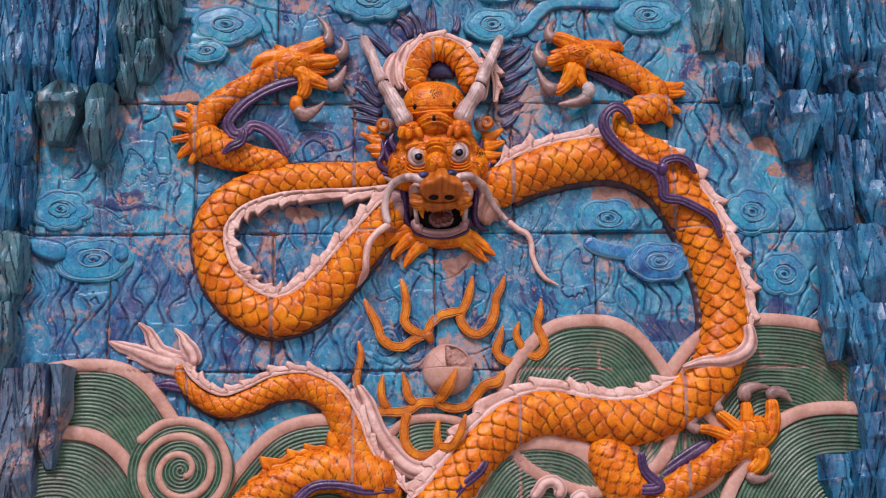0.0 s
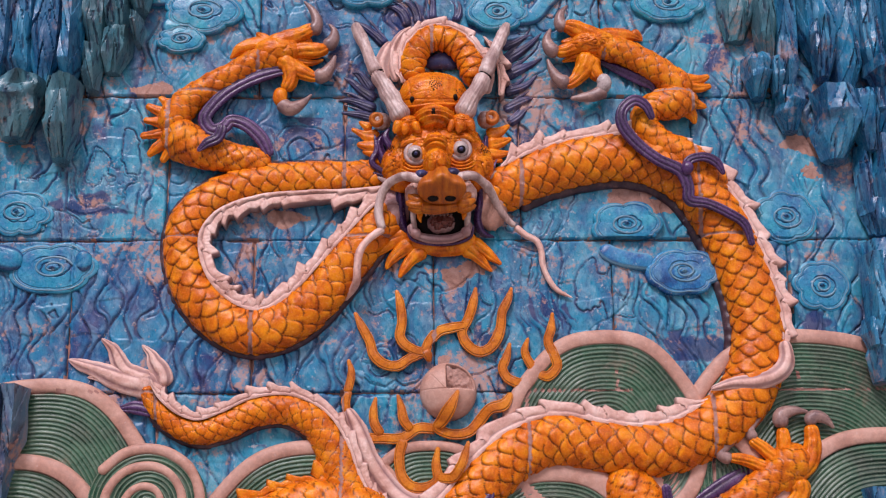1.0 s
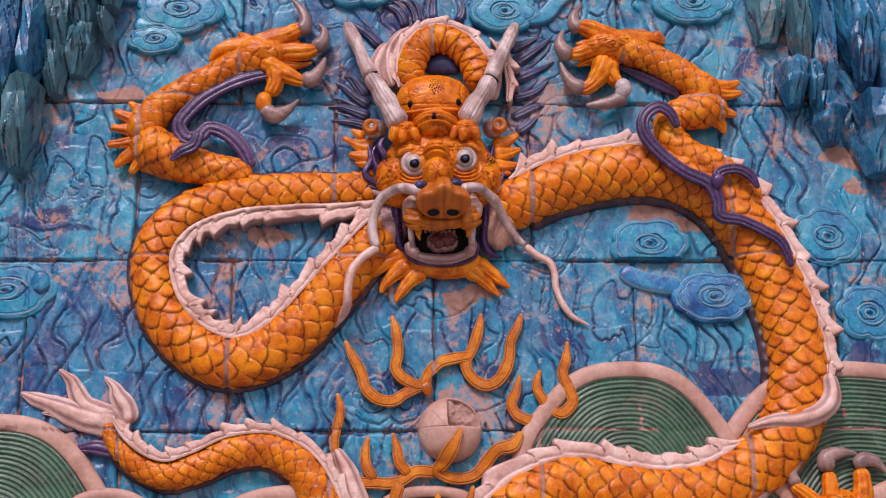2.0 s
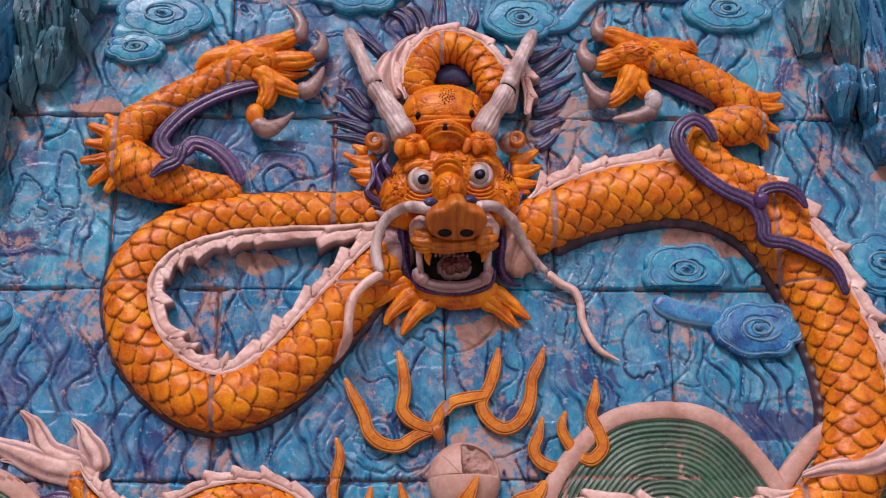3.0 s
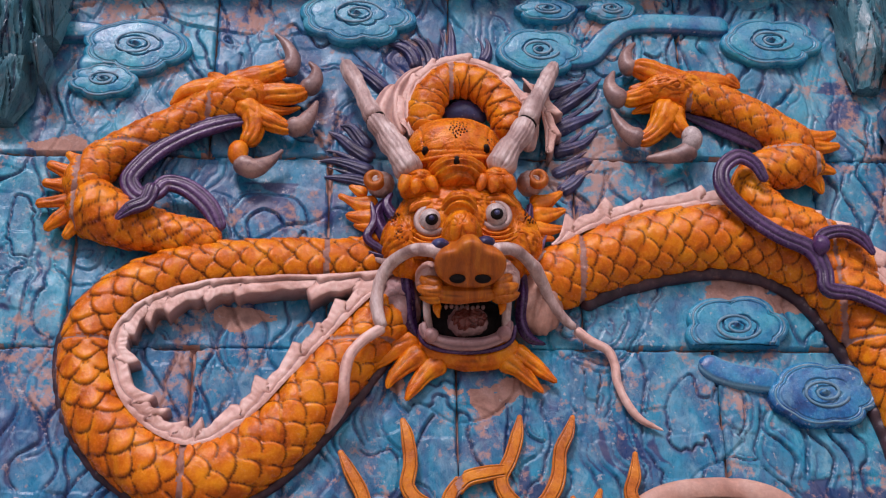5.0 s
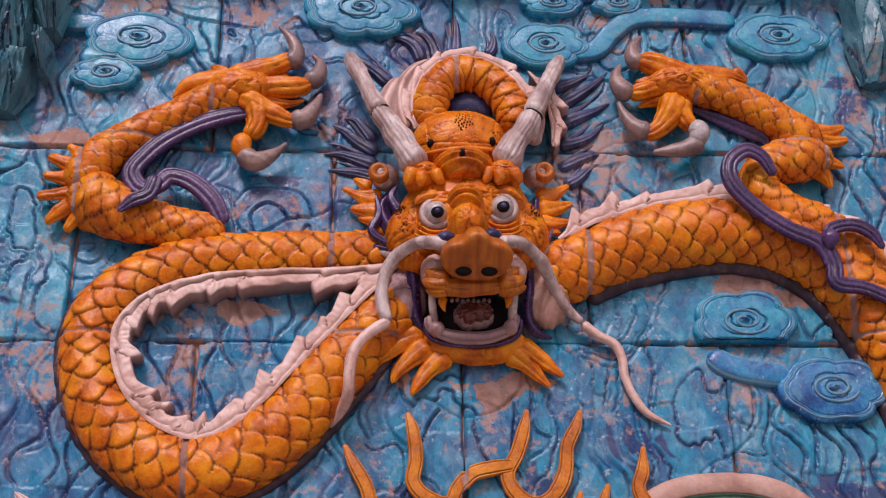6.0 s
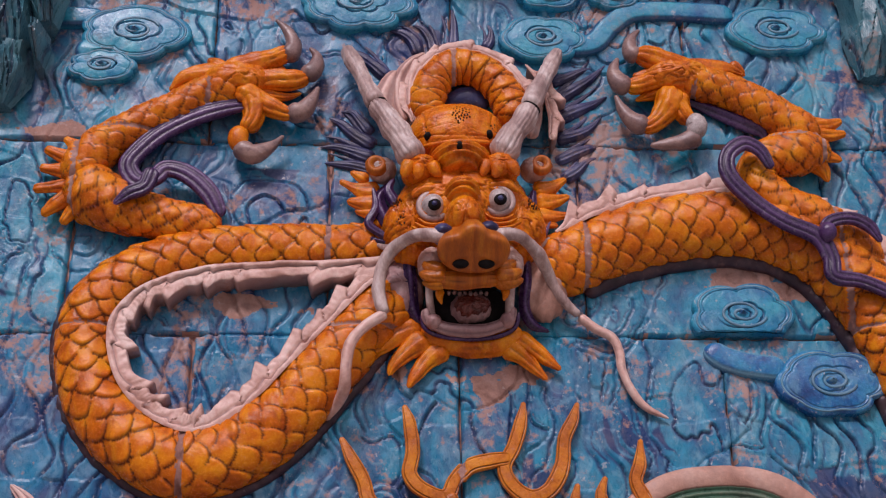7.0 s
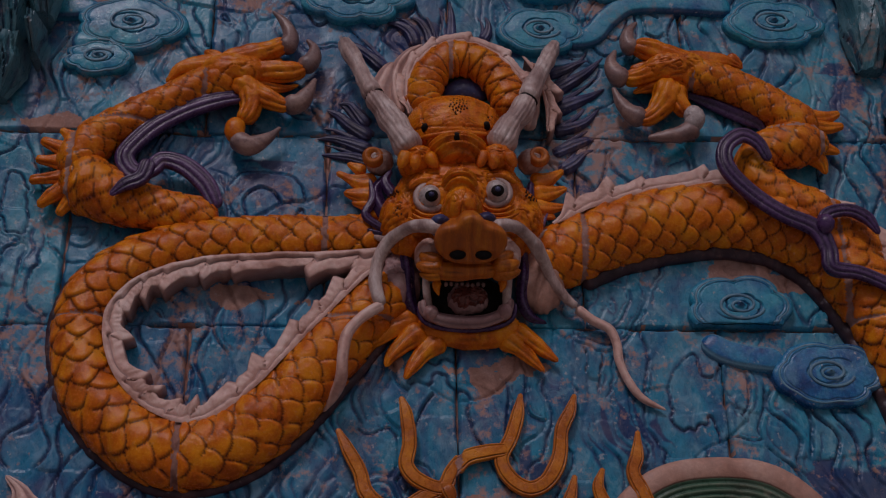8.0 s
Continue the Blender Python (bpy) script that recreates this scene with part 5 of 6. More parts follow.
# dark mane
for run in ([(-0.204, 4.208, 0.054), (-0.249, 4.256, 0.047), (-0.295, 4.295, 0.037), (-0.346, 4.33, 0.007)], [(-0.104, 4.299, 0.047), (-0.122, 4.355, 0.048), (-0.158, 4.389, 0.033), (-0.204, 4.4, 0.007)], [(-0.058, 4.311, 0.044), (-0.067, 4.363, 0.037), (-0.094, 4.409, 0.026), (-0.134, 4.427, 0.007)], [(0.006, 4.335, 0.044), (0.009, 4.381, 0.037), (0.01, 4.439, 0.026), (0.004, 4.495, 0.007)], [(0.107, 4.326, 0.04), (0.126, 4.361, 0.033), (0.131, 4.4, 0.019), (0.121, 4.432, 0.008)],
            [(-0.247, 3.945, 0.06), (-0.308, 3.99, 0.045), (-0.353, 4.032, 0.032), (-0.401, 4.057, 0.007)], [(-0.246, 3.897, 0.059), (-0.316, 3.927, 0.049), (-0.369, 3.943, 0.032), (-0.415, 3.942, 0.006)], [(-0.246, 3.856, 0.059), (-0.31, 3.874, 0.045), (-0.359, 3.881, 0.028), (-0.4, 3.885, 0.007)], [(-0.256, 3.991, 0.053), (-0.291, 4.043, 0.038), (-0.318, 4.075, 0.024), (-0.355, 4.074, 0.007)],
            [(0.326, 4.129, 0.054), (0.392, 4.174, 0.047), (0.449, 4.22, 0.033), (0.499, 4.275, 0.007)], [(0.321, 4.053, 0.058), (0.386, 4.087, 0.051), (0.442, 4.114, 0.032), (0.495, 4.15, 0.007)], [(0.317, 3.979, 0.054), (0.381, 3.997, 0.046), (0.429, 4.023, 0.032), (0.471, 4.071, 0.008)], [(0.313, 3.895, 0.056), (0.376, 3.927, 0.05), (0.422, 3.949, 0.032), (0.449, 3.956, 0.007)], [(0.335, 3.833, 0.053), (0.381, 3.865, 0.046), (0.41, 3.896, 0.028), (0.446, 3.918, 0.007)], [(0.311, 4.195, 0.047), (0.367, 4.218, 0.04), (0.414, 4.246, 0.026), (0.452, 4.26, 0.007)]):
    flat_run = [(p[0], p[1], p[2] * 0.80) for p in run]
    sweep("mane_lock", flat_run, M_NAVY, head, "dark navy mane lock", y=-0.012, depth=0.75, ring=34, rough=0.012, strands=(5, 0.007))
    (ax, az, _), (bx, bz, _) = run[0], run[-1]
    side = 0.20 if bx > 0 else -0.20
    thin = [(p[0] - side * (bz - az) * (0.4 + 0.3 * i), p[1] + side * (bx - ax) * (0.4 + 0.3 * i), p[2] * 0.42) for i, p in enumerate(run)]
    sweep("mane_lock", thin, M_NAVY, head, "thin dark navy mane lock", y=-0.008, depth=0.8, ring=24, rough=0.012, strands=(3, 0.004))

# ---- pearl and flames ----
def broken(u):
    """A ball whose upper quarter beside the joint is broken open to a rough hollow."""
    p = u.copy()
    rough = fbm(u[..., 0] * 5 + 3, u[..., 2] * 5 + 1, 4)
    inside = smooth(-0.10, -0.04, u[..., 0] + 0.06 * (rough - 0.5)) * smooth(0.0, 0.06, u[..., 2]) * smooth(0.02, 0.12, 0.90 - np.hypot(u[..., 0], u[..., 2]) + 0.1 * rough)
    p[..., 1] = u[..., 1] * (1 - inside) + inside * np.minimum(-0.12, u[..., 1] * (0.25 + 0.5 * rough))
    p[..., 1] += 0.05 * (1 - smooth(0.0, 0.02, np.abs(u[..., 2]))) + 0.05 * (1 - smooth(0.0, 0.02, np.abs(u[..., 0] + 0.5 + 0.9 * (u[..., 2] - 0.4)))) * (u[..., 2] > 0)
    return p


PX, PZ = 0.056, 2.641
pearl = ball_mesh("pearl_relief", (PX, -0.01, PZ), (0.118, 0.085, 0.122), M_PINK, None, n=90, bend=broken)
pearl.data.materials.append(M_CLAY)
for face in pearl.data.polygons:
    c = face.center
    if c.x > -0.013 and c.z > 0.003 and abs(c.y) < 0.085 * 0.90 * math.sqrt(max(0.0, 1 - (c.x / 0.118) ** 2 - (c.z / 0.122) ** 2)):
        face.material_index = 1
tagged(pearl, "broken pinkish glazed pearl set among amber flames", "pearl relief")


def flame(runs, label):
    f = thing("flame_relief", (runs[0][0][0], -0.02, runs[0][0][1]), label, "flame relief", "flames round the pearl")
    for k, run in enumerate(runs):
        sweep("flame_tongue", run, M_FLAME, f, y=-0.032 - 0.004 * (k % 3), depth=0.5, step=0.005, ring=52, square=0.45, crease=0.0035, groove=0.74, fine=0.13, rough=0.006, wob=k, jointed=True)


flame([[(-0.333, 2.979, 0.014), (-0.301, 2.914, 0.037), (-0.269, 2.852, 0.042), (-0.253, 2.796, 0.044), (-0.211, 2.755, 0.044), (-0.153, 2.747, 0.044), (-0.101, 2.779, 0.042), (-0.04, 2.805, 0.037)], [(-0.158, 3.074, 0.014), (-0.142, 3.014, 0.037), (-0.134, 2.932, 0.042), (-0.143, 2.87, 0.043), (-0.111, 2.827, 0.042), (-0.048, 2.805, 0.045), (-0.019, 2.851, 0.045), (0.021, 2.893, 0.045), (0.08, 2.909, 0.045), (0.138, 2.917, 0.037)], [(-0.04, 2.816, 0.039), (-0.027, 2.789, 0.037), (-0.017, 2.762, 0.021)],
       [(0.178, 3.086, 0.013), (0.166, 3.02, 0.037), (0.144, 2.95, 0.042), (0.116, 2.89, 0.043), (0.137, 2.836, 0.045), (0.189, 2.804, 0.045), (0.242, 2.83, 0.045), (0.275, 2.895, 0.045), (0.287, 2.976, 0.04), (0.313, 3.031, 0.034), (0.33, 3.085, 0.013)]], "branching amber flame licking above the pearl")
flame([[(0.316, 2.846, 0.013), (0.299, 2.779, 0.036), (0.282, 2.732, 0.042), (0.312, 2.686, 0.045), (0.378, 2.67, 0.044), (0.431, 2.699, 0.037)], [(0.393, 2.865, 0.013), (0.376, 2.806, 0.034), (0.398, 2.752, 0.039), (0.431, 2.709, 0.032)], [(0.497, 2.973, 0.013), (0.489, 2.899, 0.037), (0.474, 2.846, 0.04), (0.499, 2.784, 0.045), (0.508, 2.738, 0.045), (0.47, 2.698, 0.042), (0.428, 2.709, 0.032)]], "three-tongued amber flame over a green wave")
flame([[(-0.358, 2.778, 0.013), (-0.344, 2.717, 0.034), (-0.357, 2.651, 0.039), (-0.367, 2.593, 0.039), (-0.357, 2.535, 0.039), (-0.325, 2.482, 0.041), (-0.284, 2.451, 0.044), (-0.211, 2.445, 0.044), (-0.134, 2.447, 0.044), (-0.069, 2.486, 0.044), (0.009, 2.48, 0.042)], [(-0.242, 2.618, 0.013), (-0.253, 2.558, 0.034), (-0.248, 2.505, 0.039), (-0.217, 2.456, 0.037)], [(-0.154, 2.628, 0.013), (-0.138, 2.57, 0.036), (-0.128, 2.518, 0.041), (-0.095, 2.476, 0.036)],
       [(0.095, 2.632, 0.015, -0.1), (0.06, 2.559, 0.052, -0.1), (0.029, 2.512, 0.052, -0.07), (0.009, 2.484, 0.041, -0.05), (0.074, 2.459, 0.044, -0.04), (0.139, 2.469, 0.044, -0.04), (0.184, 2.515, 0.044, -0.04), (0.226, 2.561, 0.046, -0.05), (0.283, 2.579, 0.052, -0.05), (0.316, 2.629, 0.026, -0.05)],
       [(-0.129, 2.445, 0.042), (-0.147, 2.375, 0.041), (-0.14, 2.297, 0.042), (-0.104, 2.251, 0.044), (-0.045, 2.243, 0.044), (0.007, 2.273, 0.041), (0.002, 2.34, 0.037), (0.014, 2.425, 0.013)], [(0.007, 2.281, 0.036, -0.06), (0.065, 2.276, 0.041, -0.09), (0.1, 2.32, 0.039, -0.11), (0.116, 2.363, 0.034, -0.11), (0.133, 2.422, 0.012, -0.11)]], "branching amber flame curling below the pearl")

# ---- green waves ----
def wave(x, z, r, label, y=0.0, squash=1.0, rim=0.16, pitch=0.017, swirl=0.0, lift=0.035):
    """A round wave: concentric ridges inside a raised pale rim."""
    w = thing("wave_relief", (x, -0.01, z), label, "wave relief", "green waves")
    th = np.linspace(0, 2 * np.pi, max(96, int(2 * np.pi * r / 0.022)), endpoint=False)
    wob = 1 + 0.02 * np.sin(3 * th + x * 5) + 0.012 * np.sin(7 * th)
    inner = 1 - rim

    def plate(rad, height, name, mat, label="", paint=None):
        R = rad[:, None] * r * wob[None]
        h = np.broadcast_to(height[:, None], R.shape).copy() + 0.006 * (fbm((x + R * np.cos(th)) * 12, (z + R * np.sin(th)) * 12, 8) - 0.5)
        v = np.stack([x + R * np.cos(th), y - h, z + squash * R * np.sin(th)], -1)
        jn = joints(v)
        v[..., 1] += 0.006 * jn
        f = grid_faces(len(rad), len(th), True)
        slot = (jn.reshape(-1)[f].mean(1) > 0.5).astype(int)
        pt = None if paint is None else np.broadcast_to(paint[:, None], R.shape)
        me, mid = mesh_of(name, v, f, [mat, M_MORTAR], pt, slot)
        return link(name, me, mid, w, label)

    rad = np.arange(0.04, inner, 0.0030 / r)
    ph = np.mod(rad * r / pitch, 1)
    ridge = np.sqrt(np.clip(1 - (2 * ph - 1) ** 2, 0, 1))
    plate(rad, 0.022 + 0.010 * ridge + 0.012 * rad, "ridge_plate", M_GREEN, "green glazed concentric ridges", 0.5 * smooth(0.93, 1.0, ridge))
    q = np.array([0.0, 0.02, 0.1, 0.3, 0.5, 0.7, 0.85, 0.95, 1.0, 1.0])
    up = np.array([0.02, 0.9, 1.0, 1.12, 1.15, 1.1, 1.0, 0.85, 0.5, -0.6]) * lift + 0.008
    plate(inner + rim * q, up, "rim", M_PINK, "pale pink raised rim")
    return w


WAVES = "green ridged wave with a pale pink rim"
wave(0.705, 2.466, 0.43, WAVES, rim=0.15)
wave(1.588, 2.246, 0.66, WAVES, rim=0.10, y=0.008)
wave(1.856, 1.874, 0.60, WAVES, rim=0.11, y=-0.012)
wave(1.108, 2.276, 0.25, WAVES, rim=0.30, y=0.004)
wave(-1.638, 2.165, 0.54, WAVES, rim=0.12, y=-0.004)
wave(-1.734, 1.871, 0.52, WAVES, rim=0.13, y=-0.016)
wave(-0.504, 1.922, 0.52, WAVES, rim=0.12, y=0.006)
wave(0.488, 1.925, 0.43, WAVES, rim=0.22, y=-0.004)
wave(-0.02, 2.162, 0.285, WAVES, rim=0.16, y=0.008)
CX, CZ = -1.152, 2.179
curl = thing("spiral_wave_relief", (CX, -0.02, CZ), "green spiral wave with a pale pink coiled rim", "wave relief", "green waves")
a = np.linspace(0, 2 * np.pi * 2.6, 28)
spiral = [(CX + float(q) * math.cos(t), CZ + float(q) * math.sin(t), 0.026 + 0.075 * float(q)) for q, t in zip(0.022 + 0.215 * (a / a[-1]) ** 0.8, a - 1.2)]
sweep("coil", spiral, M_PINK, curl, "pale pink coiled ridge", y=-0.068, depth=0.7, step=0.008, ring=14, rough=0.006)
th = np.linspace(0, 2 * np.pi, 140, endpoint=False)
rad = np.arange(0.004, 0.24, 0.0026)
ridge = np.sqrt(np.clip(1 - (2 * np.mod(rad[:, None] / 0.017 - th[None] / (2 * np.pi), 1) - 1) ** 2, 0, 1))
v = np.stack([CX + rad[:, None] * np.cos(th), -0.062 - 0.010 * ridge, CZ + rad[:, None] * np.sin(th)], -1)
link("ridge_plate", *mesh_of("ridge_plate", v, grid_faces(len(rad), 140, True), M_GREEN, 0.7 * smooth(0.93, 1, ridge)), curl, "green glazed spiral ridges")
for k, run in enumerate(([(0.539, 2.043, 0.056), (0.558, 2.083, 0.062), (0.529, 2.118, 0.061), (0.482, 2.109, 0.057), (0.456, 2.074, 0.056), (0.424, 2.044, 0.046)], [(0.602, 2.022, 0.057), (0.655, 2.057, 0.056), (0.684, 2.026, 0.041)])):
    foam = sweep("foam_relief", run, M_CREAM, None, y=-0.06, depth=0.8, ring=16, crease=0.004)
    tagged(foam, "cream foam curl on a green wave", "foam relief", "foam curls")

# ---- clouds ----
def cloud(x, z, rx, rz, label, mat=None, lobes=5, thick=0.05, turn=1, arms=(), lean=0.0, k=0, foot=0.0):
    """A flat lobed cloud plate with an incised outline and spiral, and flat trailing stems."""
    mat = mat or M_CLOUD
    c = thing("cloud_relief", (x, -0.01, z), label, "cloud relief", "clouds on the wall")
    th = np.linspace(0, 2 * np.pi, 160, endpoint=False)
    out = 1 + (0.15 + 0.07 * np.sin(th + k)) * (np.abs(np.cos((lobes + k % 3) * (th - lean) / 2 + 0.6 * np.sin(th + k))) ** 0.7 - 0.7) + 0.02 * np.sin(2 * th + k)
    q = np.concatenate([np.linspace(0.02, 0.95, 62), [0.975, 1.0, 1.01, 1.0]])
    u, t = np.meshgrid(q, th, indexing="ij")
    line = np.maximum(1 - smooth(0.0, 0.022, np.abs(u - 0.90)), 1 - smooth(0.0, 0.018, np.abs(u - 0.82)))
    a = np.mod(turn * t / (2 * np.pi) + 2.3 * (u / 0.5) ** 0.8 + 0.1 * k, 1)
    coil = (1 - smooth(0.04, 0.13, np.abs(a - 0.5))) * (1 - smooth(0.46, 0.52, u)) * smooth(0.03, 0.08, u)
    h = thick * (0.72 + 0.25 * np.sqrt(np.clip(1 - (u / 1.02) ** 2, 0, 1)))
    h = h - 0.005 * line - 0.007 * coil + 0.012 * (1 - smooth(0, 0.12, u))
    h = np.where(u > 0.96, h * 0.93, h)
    h[-2], h[-1] = thick * 0.6, -0.01
    R = u * out[None]
    X, Z = x + rx * R * np.cos(t), np.maximum(foot, z + rz * R * np.sin(t))
    h = h + 0.006 * (fbm(X * 14, Z * 14, 5 + k) - 0.5)
    v = np.stack([X, -h, Z], -1)
    jn = joints(v)
    v[..., 1] += 0.006 * jn * (u < 0.99)
    paint = np.clip(0.8 * np.maximum(0.8 * line, coil) + 0.8 * (1 - smooth(0.05, 0.09, u)), 0, 1)
    link("plate", *mesh_of("plate", v, grid_faces(len(q), 160, True), mat, paint), c)
    r = np.linspace(0.05, 0.47, 30)
    w = np.linspace(0.4, 0.4 + 2 * np.pi * 1.9, 30)
    top = -thick * 0.965
    sweep("spiral", [(x + rx * float(q) * math.cos(turn * a), max(foot + 0.008, z + rz * float(q) * math.sin(turn * a)), 0.009) for q, a in zip(r, w)], M_CLOUD_LINE, c, "pale raised spiral line", y=top, depth=0.7, step=0.006, ring=10)
    edge = [(x + 0.90 * rx * float(o) * math.cos(a), max(foot + 0.008, z + 0.90 * rz * float(o) * math.sin(a)), 0.007) for a, o in zip(th[::4], out[::4])]
    sweep("outline", edge + edge[:1], M_CLOUD_LINE, c, "pale raised outline", y=-thick * 0.80, depth=0.8, step=0.008, ring=8, close=(0, 0))
    for run in arms:
        sweep("stem", run, mat, c, y=-0.012, depth=0.62, step=0.006, ring=40, square=0.32, crease=0.004, groove=0.9)
    return c


def at(p):
    return p[0][0], p[0][1], p[0][2] / 2


CL = "turquoise glazed cloud plate with an incised spiral"
for pos, tall, arms, kind_of, text in (
        ([(-1.015, 4.363, 0.342)], 0.62, [[(-1.127, 4.343, 0.072), (-1.148, 4.286, 0.107), (-1.126, 4.246, 0.071)], [(-1.117, 4.427, 0.072), (-1.244, 4.429, 0.083), (-1.352, 4.427, 0.072)]], 0, CL),
        ([(-1.106, 4.223, 0.218)], 0.56, [], 0, CL),
        ([(-0.303, 4.499, 0.364)], 0.62, [], 0, CL),
        ([(0.297, 4.363, 0.278)], 0.66, [[(0.366, 4.339, 0.093), (0.46, 4.352, 0.085), (0.52, 4.423, 0.083), (0.6, 4.483, 0.084), (0.752, 4.491, 0.084), (0.941, 4.481, 0.084)]], 0, CL),
        ([(1.069, 4.412, 0.323)], 0.60, [], 0, CL),
        ([(0.328, 4.532, 0.207)], 0.45, [], 0, CL),
        ([(0.545, 4.537, 0.17)], 0.55, [[(0.398, 4.569, 0.057), (0.475, 4.581, 0.057), (0.551, 4.573, 0.057)]], 0, CL),
        ([(-1.77, 3.424, 0.288)], 0.72, [], 0, CL),
        ([(-1.603, 3.177, 0.37)], 0.60, [[(-1.725, 3.202, 0.105), (-1.833, 3.23, 0.106), (-1.915, 3.272, 0.053)], [(-1.514, 3.201, 0.106), (-1.435, 3.214, 0.106)]], 0, CL),
        ([(1.528, 3.4, 0.29)], 0.80, [], 0, CL),
        ([(1.658, 3.09, 0.248)], 0.90, [], 0, CL),
        ([(0.83, 3.362, 0.31)], 0.66, [], 0, CL),
        ([(1.063, 3.149, 0.31)], 0.66, [[(0.945, 3.195, 0.081), (0.855, 3.204, 0.08), (0.775, 3.224, 0.08), (0.714, 3.266, 0.073)]], 1, "deep blue glazed cloud plate with a pale spiral")):
    x, z, rx = at(pos)
    cloud(x, z, rx, rx * tall, text, thick=0.028 if x < -1.2 and z < 3.8 or x > 1.3 and z < 3.7 else 0.05, mat=M_CLOUD_BLUE if kind_of else M_CLOUD, arms=arms, k=int(100 * abs(x)) % 7, turn=1 if x > 0 else -1, foot=3.304 if 0.7 < x < 0.9 and z > 3.3 else 0.0)

# ---- crags ----
def crag(x, z0, z1, w, parent, mat, y=-0.03, deep=0.10, k=0):
    """One crystal column: long flat faces with chiselled strokes, ending below in a blunt faceted point."""
    rng = random.Random(k)
    tall = z1 - z0
    m, per = (4 if w > 0.12 else 3), 12
    lev = max(14, int(tall / 0.007))
    point = 1 - min(0.42, (0.05 + 0.35 * w) / tall)
    ang = [math.pi * (i + (0.0 if i in (0, m) else rng.uniform(-0.28, 0.28))) / m for i in range(m + 1)]
    knots = [0.0, point * rng.uniform(0.25, 0.45), point * rng.uniform(0.6, 0.8), point, 1.0]
    q = np.linspace(0, 1, lev + 1)
    bend = rng.uniform(-0.15, 0.15) * w
    cx, cy = [], []
    for a in ang:
        low = point + (1 - point) * rng.uniform(-0.45, 0.1)
        ks = knots[:3] + [max(low, knots[2] + 0.02), 1.0]
        r = [rng.uniform(0.80, 1.14) for _ in range(4)]
        cx.append(np.interp(q, ks, [0.49 * w * math.cos(a) * f for f in r] + [bend + 0.24 * w * math.cos(a)]))
        cy.append(np.interp(q, ks, [deep * math.sin(a) ** 0.7 * f for f in r] + [0.40 * deep * math.sin(a) ** 0.7]))
    cx, cy = np.array(cx).T, np.array(cy).T
    s = np.linspace(0, 1, per)
    X = np.concatenate([cx[:, i:i + 1] * (1 - s) + cx[:, i + 1:i + 2] * s for i in range(m)], 1)
    Y = np.concatenate([cy[:, i:i + 1] * (1 - s) + cy[:, i + 1:i + 2] * s for i in range(m)], 1)
    face = np.repeat(np.arange(m), per)[None] + 0 * X
    S = np.tile(s, m)[None] + 0 * X
    Z = z1 - tall * q[:, None] + 0 * X
    way = np.where(np.mod(face, 2) == 0, 1.0, -1.0)
    stroke = np.mod(Z / 0.25 + way * 0.75 * S + 3 * rnd(face, k % 97, 1) + 0.25 * fbm(Z * 9, S * 2 + face * 5, 3), 1)
    thin = (1 - smooth(0.012, 0.06, np.abs(stroke - 0.5))) * smooth(0.47, 0.56, fbm(Z * 7 + k % 31, S * 1.5 + face * 9, 6, 3))
    spine = (1 - smooth(0.04, 0.13, np.abs(S - 0.5 - 1.6 * (np.mod(Z + 0.05 * face, 0.23) - 0.115)))) * smooth(0.50, 0.58, fbm(Z * 6 + 7, face * 3.3, k % 53, 2))
    edge = 1 - smooth(0.0, 0.10, np.minimum(S, 1 - S))
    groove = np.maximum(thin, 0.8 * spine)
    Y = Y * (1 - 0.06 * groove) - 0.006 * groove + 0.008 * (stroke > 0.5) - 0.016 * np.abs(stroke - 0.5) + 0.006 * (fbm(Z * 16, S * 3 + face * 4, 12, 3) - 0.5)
    # navy grooves put crevice shade into the colour; face tone differs at random
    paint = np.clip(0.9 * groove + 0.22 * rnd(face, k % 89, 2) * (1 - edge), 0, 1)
    n = X.shape[1]
    v = np.stack([x + X, y - Y, Z], -1).reshape(-1, 3).tolist()
    f, last = list(map(tuple, grid_faces(lev + 1, n))), n * (lev + 1)
    v += [(x, 0.02, z0 - 0.004), (x, 0.02, z1)]
    f += [(lev * n + j, lev * n + j + 1, last) for j in range(n - 1)] + [(j + 1, j, last + 1) for j in range(n - 1)]
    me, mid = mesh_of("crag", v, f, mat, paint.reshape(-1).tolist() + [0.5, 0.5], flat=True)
    return link("crag", me, mid, parent)


def crags(rows, mat, label, y=-0.03, deep=0.10):
    """rows: (x, top, width) and (x, foot, width) in pairs."""
    tops, feet = rows
    g = thing("rock_relief", (tops[0][0], -0.02, feet[0][1]), label, "rock relief", "rocks at the panel edges")
    for k, (a, b) in enumerate(zip(tops, feet)):
        crag(0.5 * (a[0] + b[0]), b[1], a[1], a[2], g, mat, y - 0.02 * (k % 3), deep + 0.03 * ((k * 7) % 4) / 3, k=int(1000 * abs(a[0])) + k)


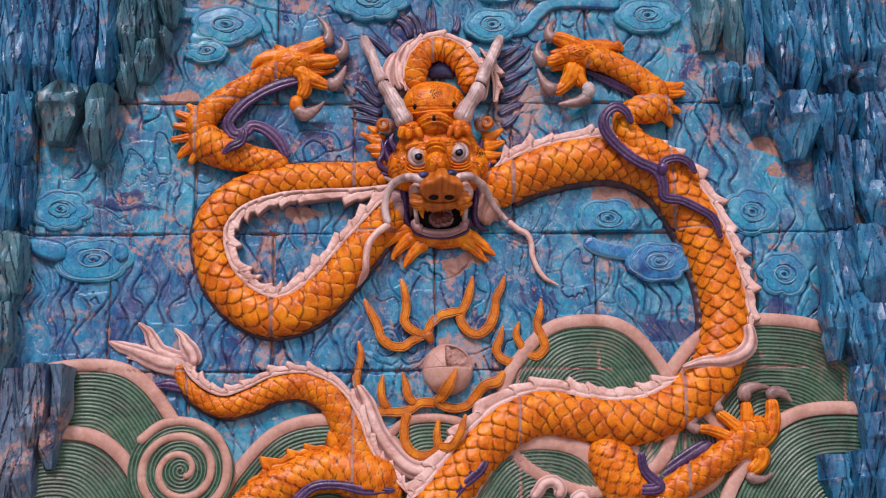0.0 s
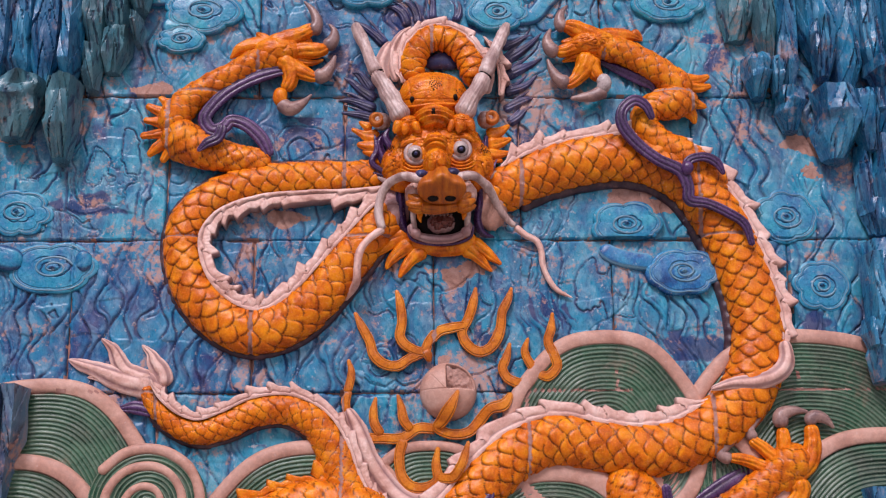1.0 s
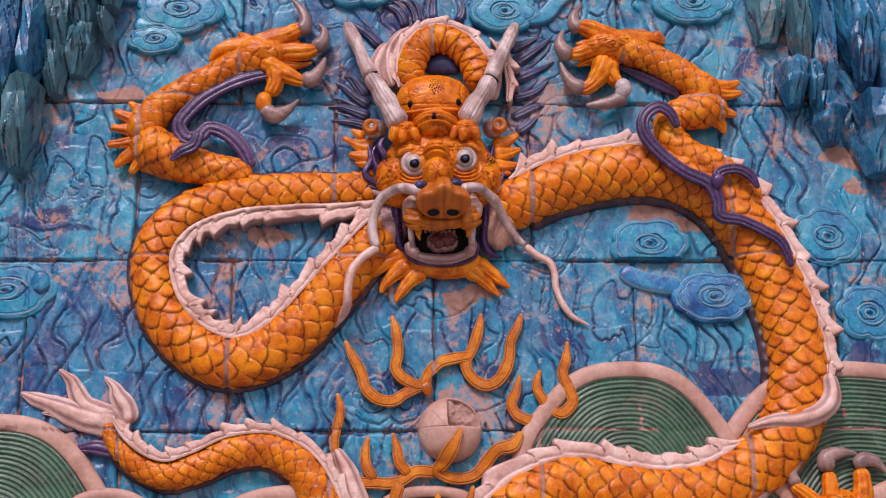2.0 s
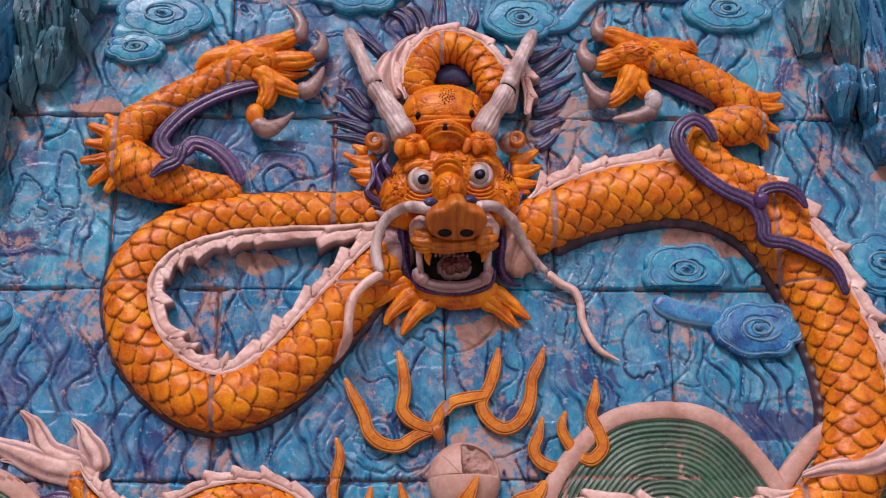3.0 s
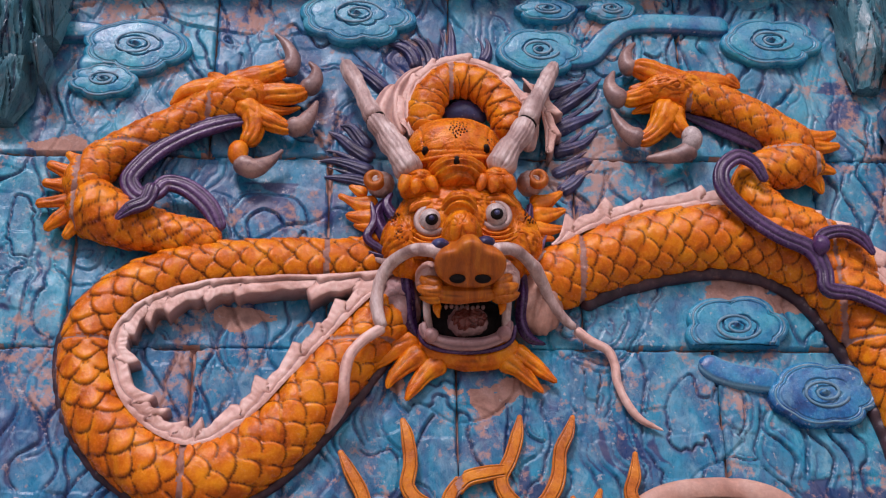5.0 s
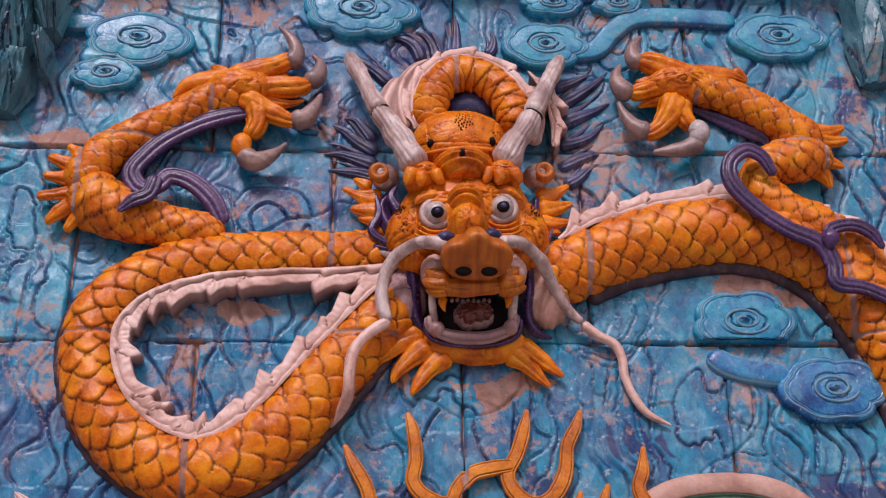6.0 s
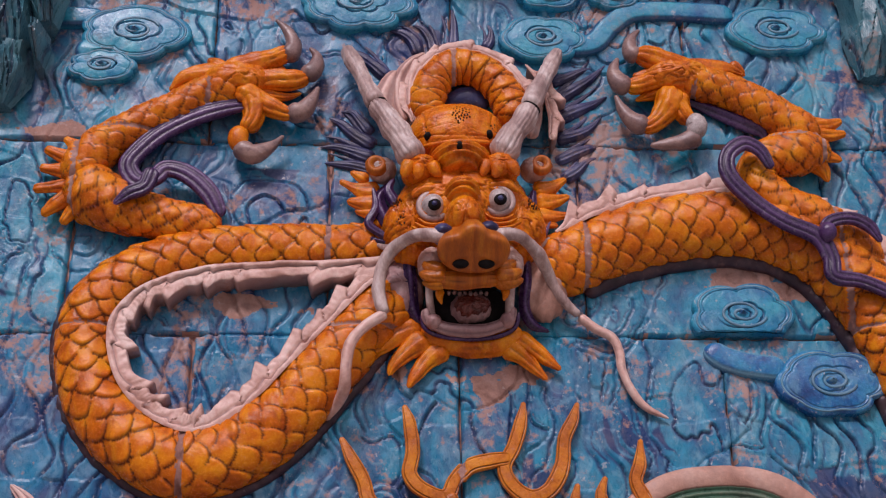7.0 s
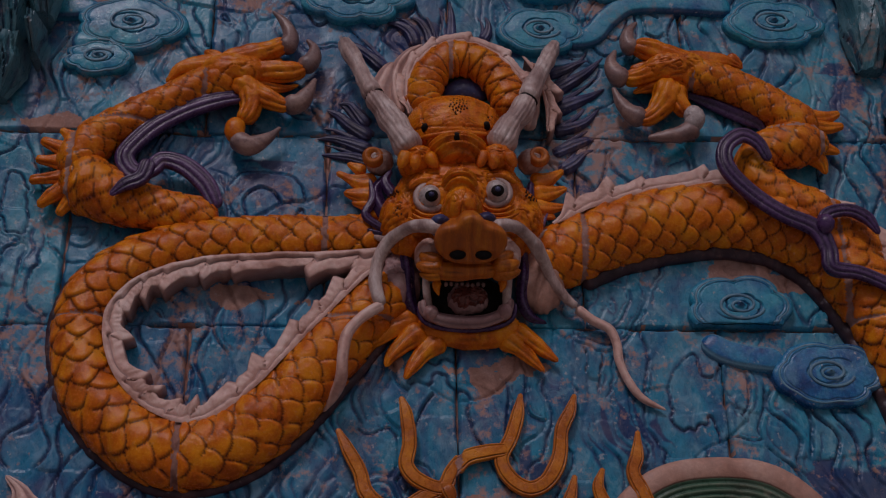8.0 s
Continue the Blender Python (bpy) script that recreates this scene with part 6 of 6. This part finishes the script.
RB, RG = "blue glazed faceted rock columns jutting from the wall", "grey-green glazed faceted rock columns jutting from the wall"
crags(([(-2.092, 4.555, 0.126), (-2.004, 4.555, 0.192), (-1.9, 4.555, 0.11), (-1.826, 4.555, 0.143), (-1.702, 4.555, 0.165), (-1.592, 4.555, 0.099)], [(-2.054, 4, 0.124), (-1.962, 3.994, 0.188), (-1.865, 3.988, 0.108), (-1.792, 3.976, 0.14), (-1.672, 3.994, 0.162), (-1.563, 3.976, 0.097)]), M_ROCK, RB)
crags(([(-1.5, 4.565, 0.127), (-1.398, 4.565, 0.122), (-1.292, 4.565, 0.127), (-1.384, 4.248, 0.137), (-1.489, 4.162, 0.109), (-1.296, 4.295, 0.061)], [(-1.481, 4.165, 0.125), (-1.372, 4.224, 0.12), (-1.284, 4.337, 0.127), (-1.376, 4.054, 0.136), (-1.48, 3.966, 0.108), (-1.291, 4.182, 0.06)]), M_ROCK_GREEN, RG)
crags(([(-1.878, 3.984, 0.108), (-1.779, 4.002, 0.243), (-1.6, 3.984, 0.157)], [(-1.869, 3.835, 0.108), (-1.764, 3.737, 0.241), (-1.582, 3.635, 0.155)]), M_ROCK_GREEN, RG, deep=0.13)
crags(([(-2.063, 3.975, 0.108), (-1.977, 3.981, 0.151), (-2.011, 3.609, 0.122), (-1.937, 3.609, 0.08)], [(-2.038, 3.609, 0.107), (-1.954, 3.623, 0.15), (-1.99, 3.297, 0.121), (-1.918, 3.324, 0.079)]), M_ROCK, RB, deep=0.08)
crags(([(-2.005, 3.291, 0.183), (-1.965, 3.269, 0.132), (-1.994, 2.944, 0.129)], [(-1.978, 2.891, 0.181), (-1.939, 2.998, 0.13), (-1.972, 2.623, 0.128)]), M_ROCK_GREEN, RG)
crags(([(-1.941, 2.644, 0.154), (-1.818, 2.657, 0.169), (-1.71, 2.651, 0.118), (-1.872, 2.372, 0.153), (-1.748, 2.422, 0.102)], [(-1.902, 2.069, 0.151), (-1.794, 2.27, 0.167), (-1.692, 2.345, 0.117), (-1.848, 2.019, 0.15), (-1.734, 2.193, 0.101)]), M_ROCK_WORN, "worn mauve-blue faceted rock columns beside the green waves")
crags(([(1.393, 4.558, 0.186), (1.5, 4.558, 0.124)], [(1.372, 4.214, 0.184), (1.471, 4.113, 0.123)]), M_ROCK_GREEN, RG, deep=0.08)
crags(([(1.599, 4.558, 0.124), (1.712, 4.558, 0.13), (1.755, 4.376, 0.14), (1.867, 4.558, 0.153), (1.98, 4.558, 0.142), (2.079, 4.558, 0.131), (2.193, 4.558, 0.142), (1.444, 4.122, 0.128), (1.527, 4.107, 0.083)], [(1.558, 3.966, 0.122), (1.679, 4.107, 0.128), (1.714, 4.018, 0.139), (1.824, 3.936, 0.149), (1.936, 4.018, 0.138), (2.046, 4.071, 0.128), (2.159, 4.089, 0.139), (1.432, 3.931, 0.127), (1.516, 3.945, 0.082)]), M_ROCK, RB)
crags(([(1.583, 3.968, 0.133), (1.784, 3.956, 0.222), (1.902, 3.938, 0.122), (2.012, 3.961, 0.161), (2.145, 3.961, 0.167), (1.975, 4.085, 0.112), (2.117, 4.115, 0.14)], [(1.57, 3.781, 0.132), (1.759, 3.637, 0.22), (1.88, 3.671, 0.121), (1.991, 3.723, 0.16), (2.112, 3.59, 0.164), (1.963, 3.944, 0.111), (2.103, 3.961, 0.139)]), M_ROCK, RB, deep=0.12)
crags(([(1.903, 3.71, 0.099), (1.983, 3.745, 0.111), (2.078, 3.721, 0.121), (2.16, 3.629, 0.111), (1.931, 3.458, 0.164), (2.114, 3.514, 0.192)], [(1.87, 3.312, 0.098), (1.946, 3.306, 0.109), (2.047, 3.373, 0.12), (2.131, 3.311, 0.109), (1.918, 3.3, 0.163), (2.095, 3.3, 0.19)]), M_ROCK, RB, deep=0.07)
crags(([(1.94, 3.275, 0.189), (2.071, 3.294, 0.19), (1.874, 3.197, 0.108), (1.976, 2.977, 0.187), (2.078, 2.922, 0.16), (1.864, 2.924, 0.134)], [(1.905, 2.869, 0.186), (2.036, 2.909, 0.187), (1.84, 2.789, 0.106), (1.944, 2.618, 0.185), (2.05, 2.614, 0.158), (1.855, 2.655, 0.132)]), M_ROCK, RB, deep=0.10)
crags(([(1.998, 2.633, 0.148), (2.09, 2.627, 0.132), (2.004, 2.405, 0.131), (2.033, 2.288, 0.13), (1.819, 2.223, 0.145), (1.937, 2.237, 0.13)], [(1.977, 2.392, 0.146), (2.063, 2.339, 0.131), (1.982, 2.16, 0.129), (2.005, 1.983, 0.128), (1.799, 1.984, 0.144), (1.915, 1.983, 0.128)]), M_ROCK, RB, deep=0.10)

# ---- tiles ----
number = 0
for course in range(1, 5):
    z0 = TOPS[course]
    shift = 0.0 if course % 2 == 0 else TILE / 2
    for column in range(-4, 5):
        x0 = column * TILE + shift
        if -3.1 < x0 < 2.5:
            wall_tile(x0, x0 + TILE, z0, z0 + COURSE, number)
            number += 1
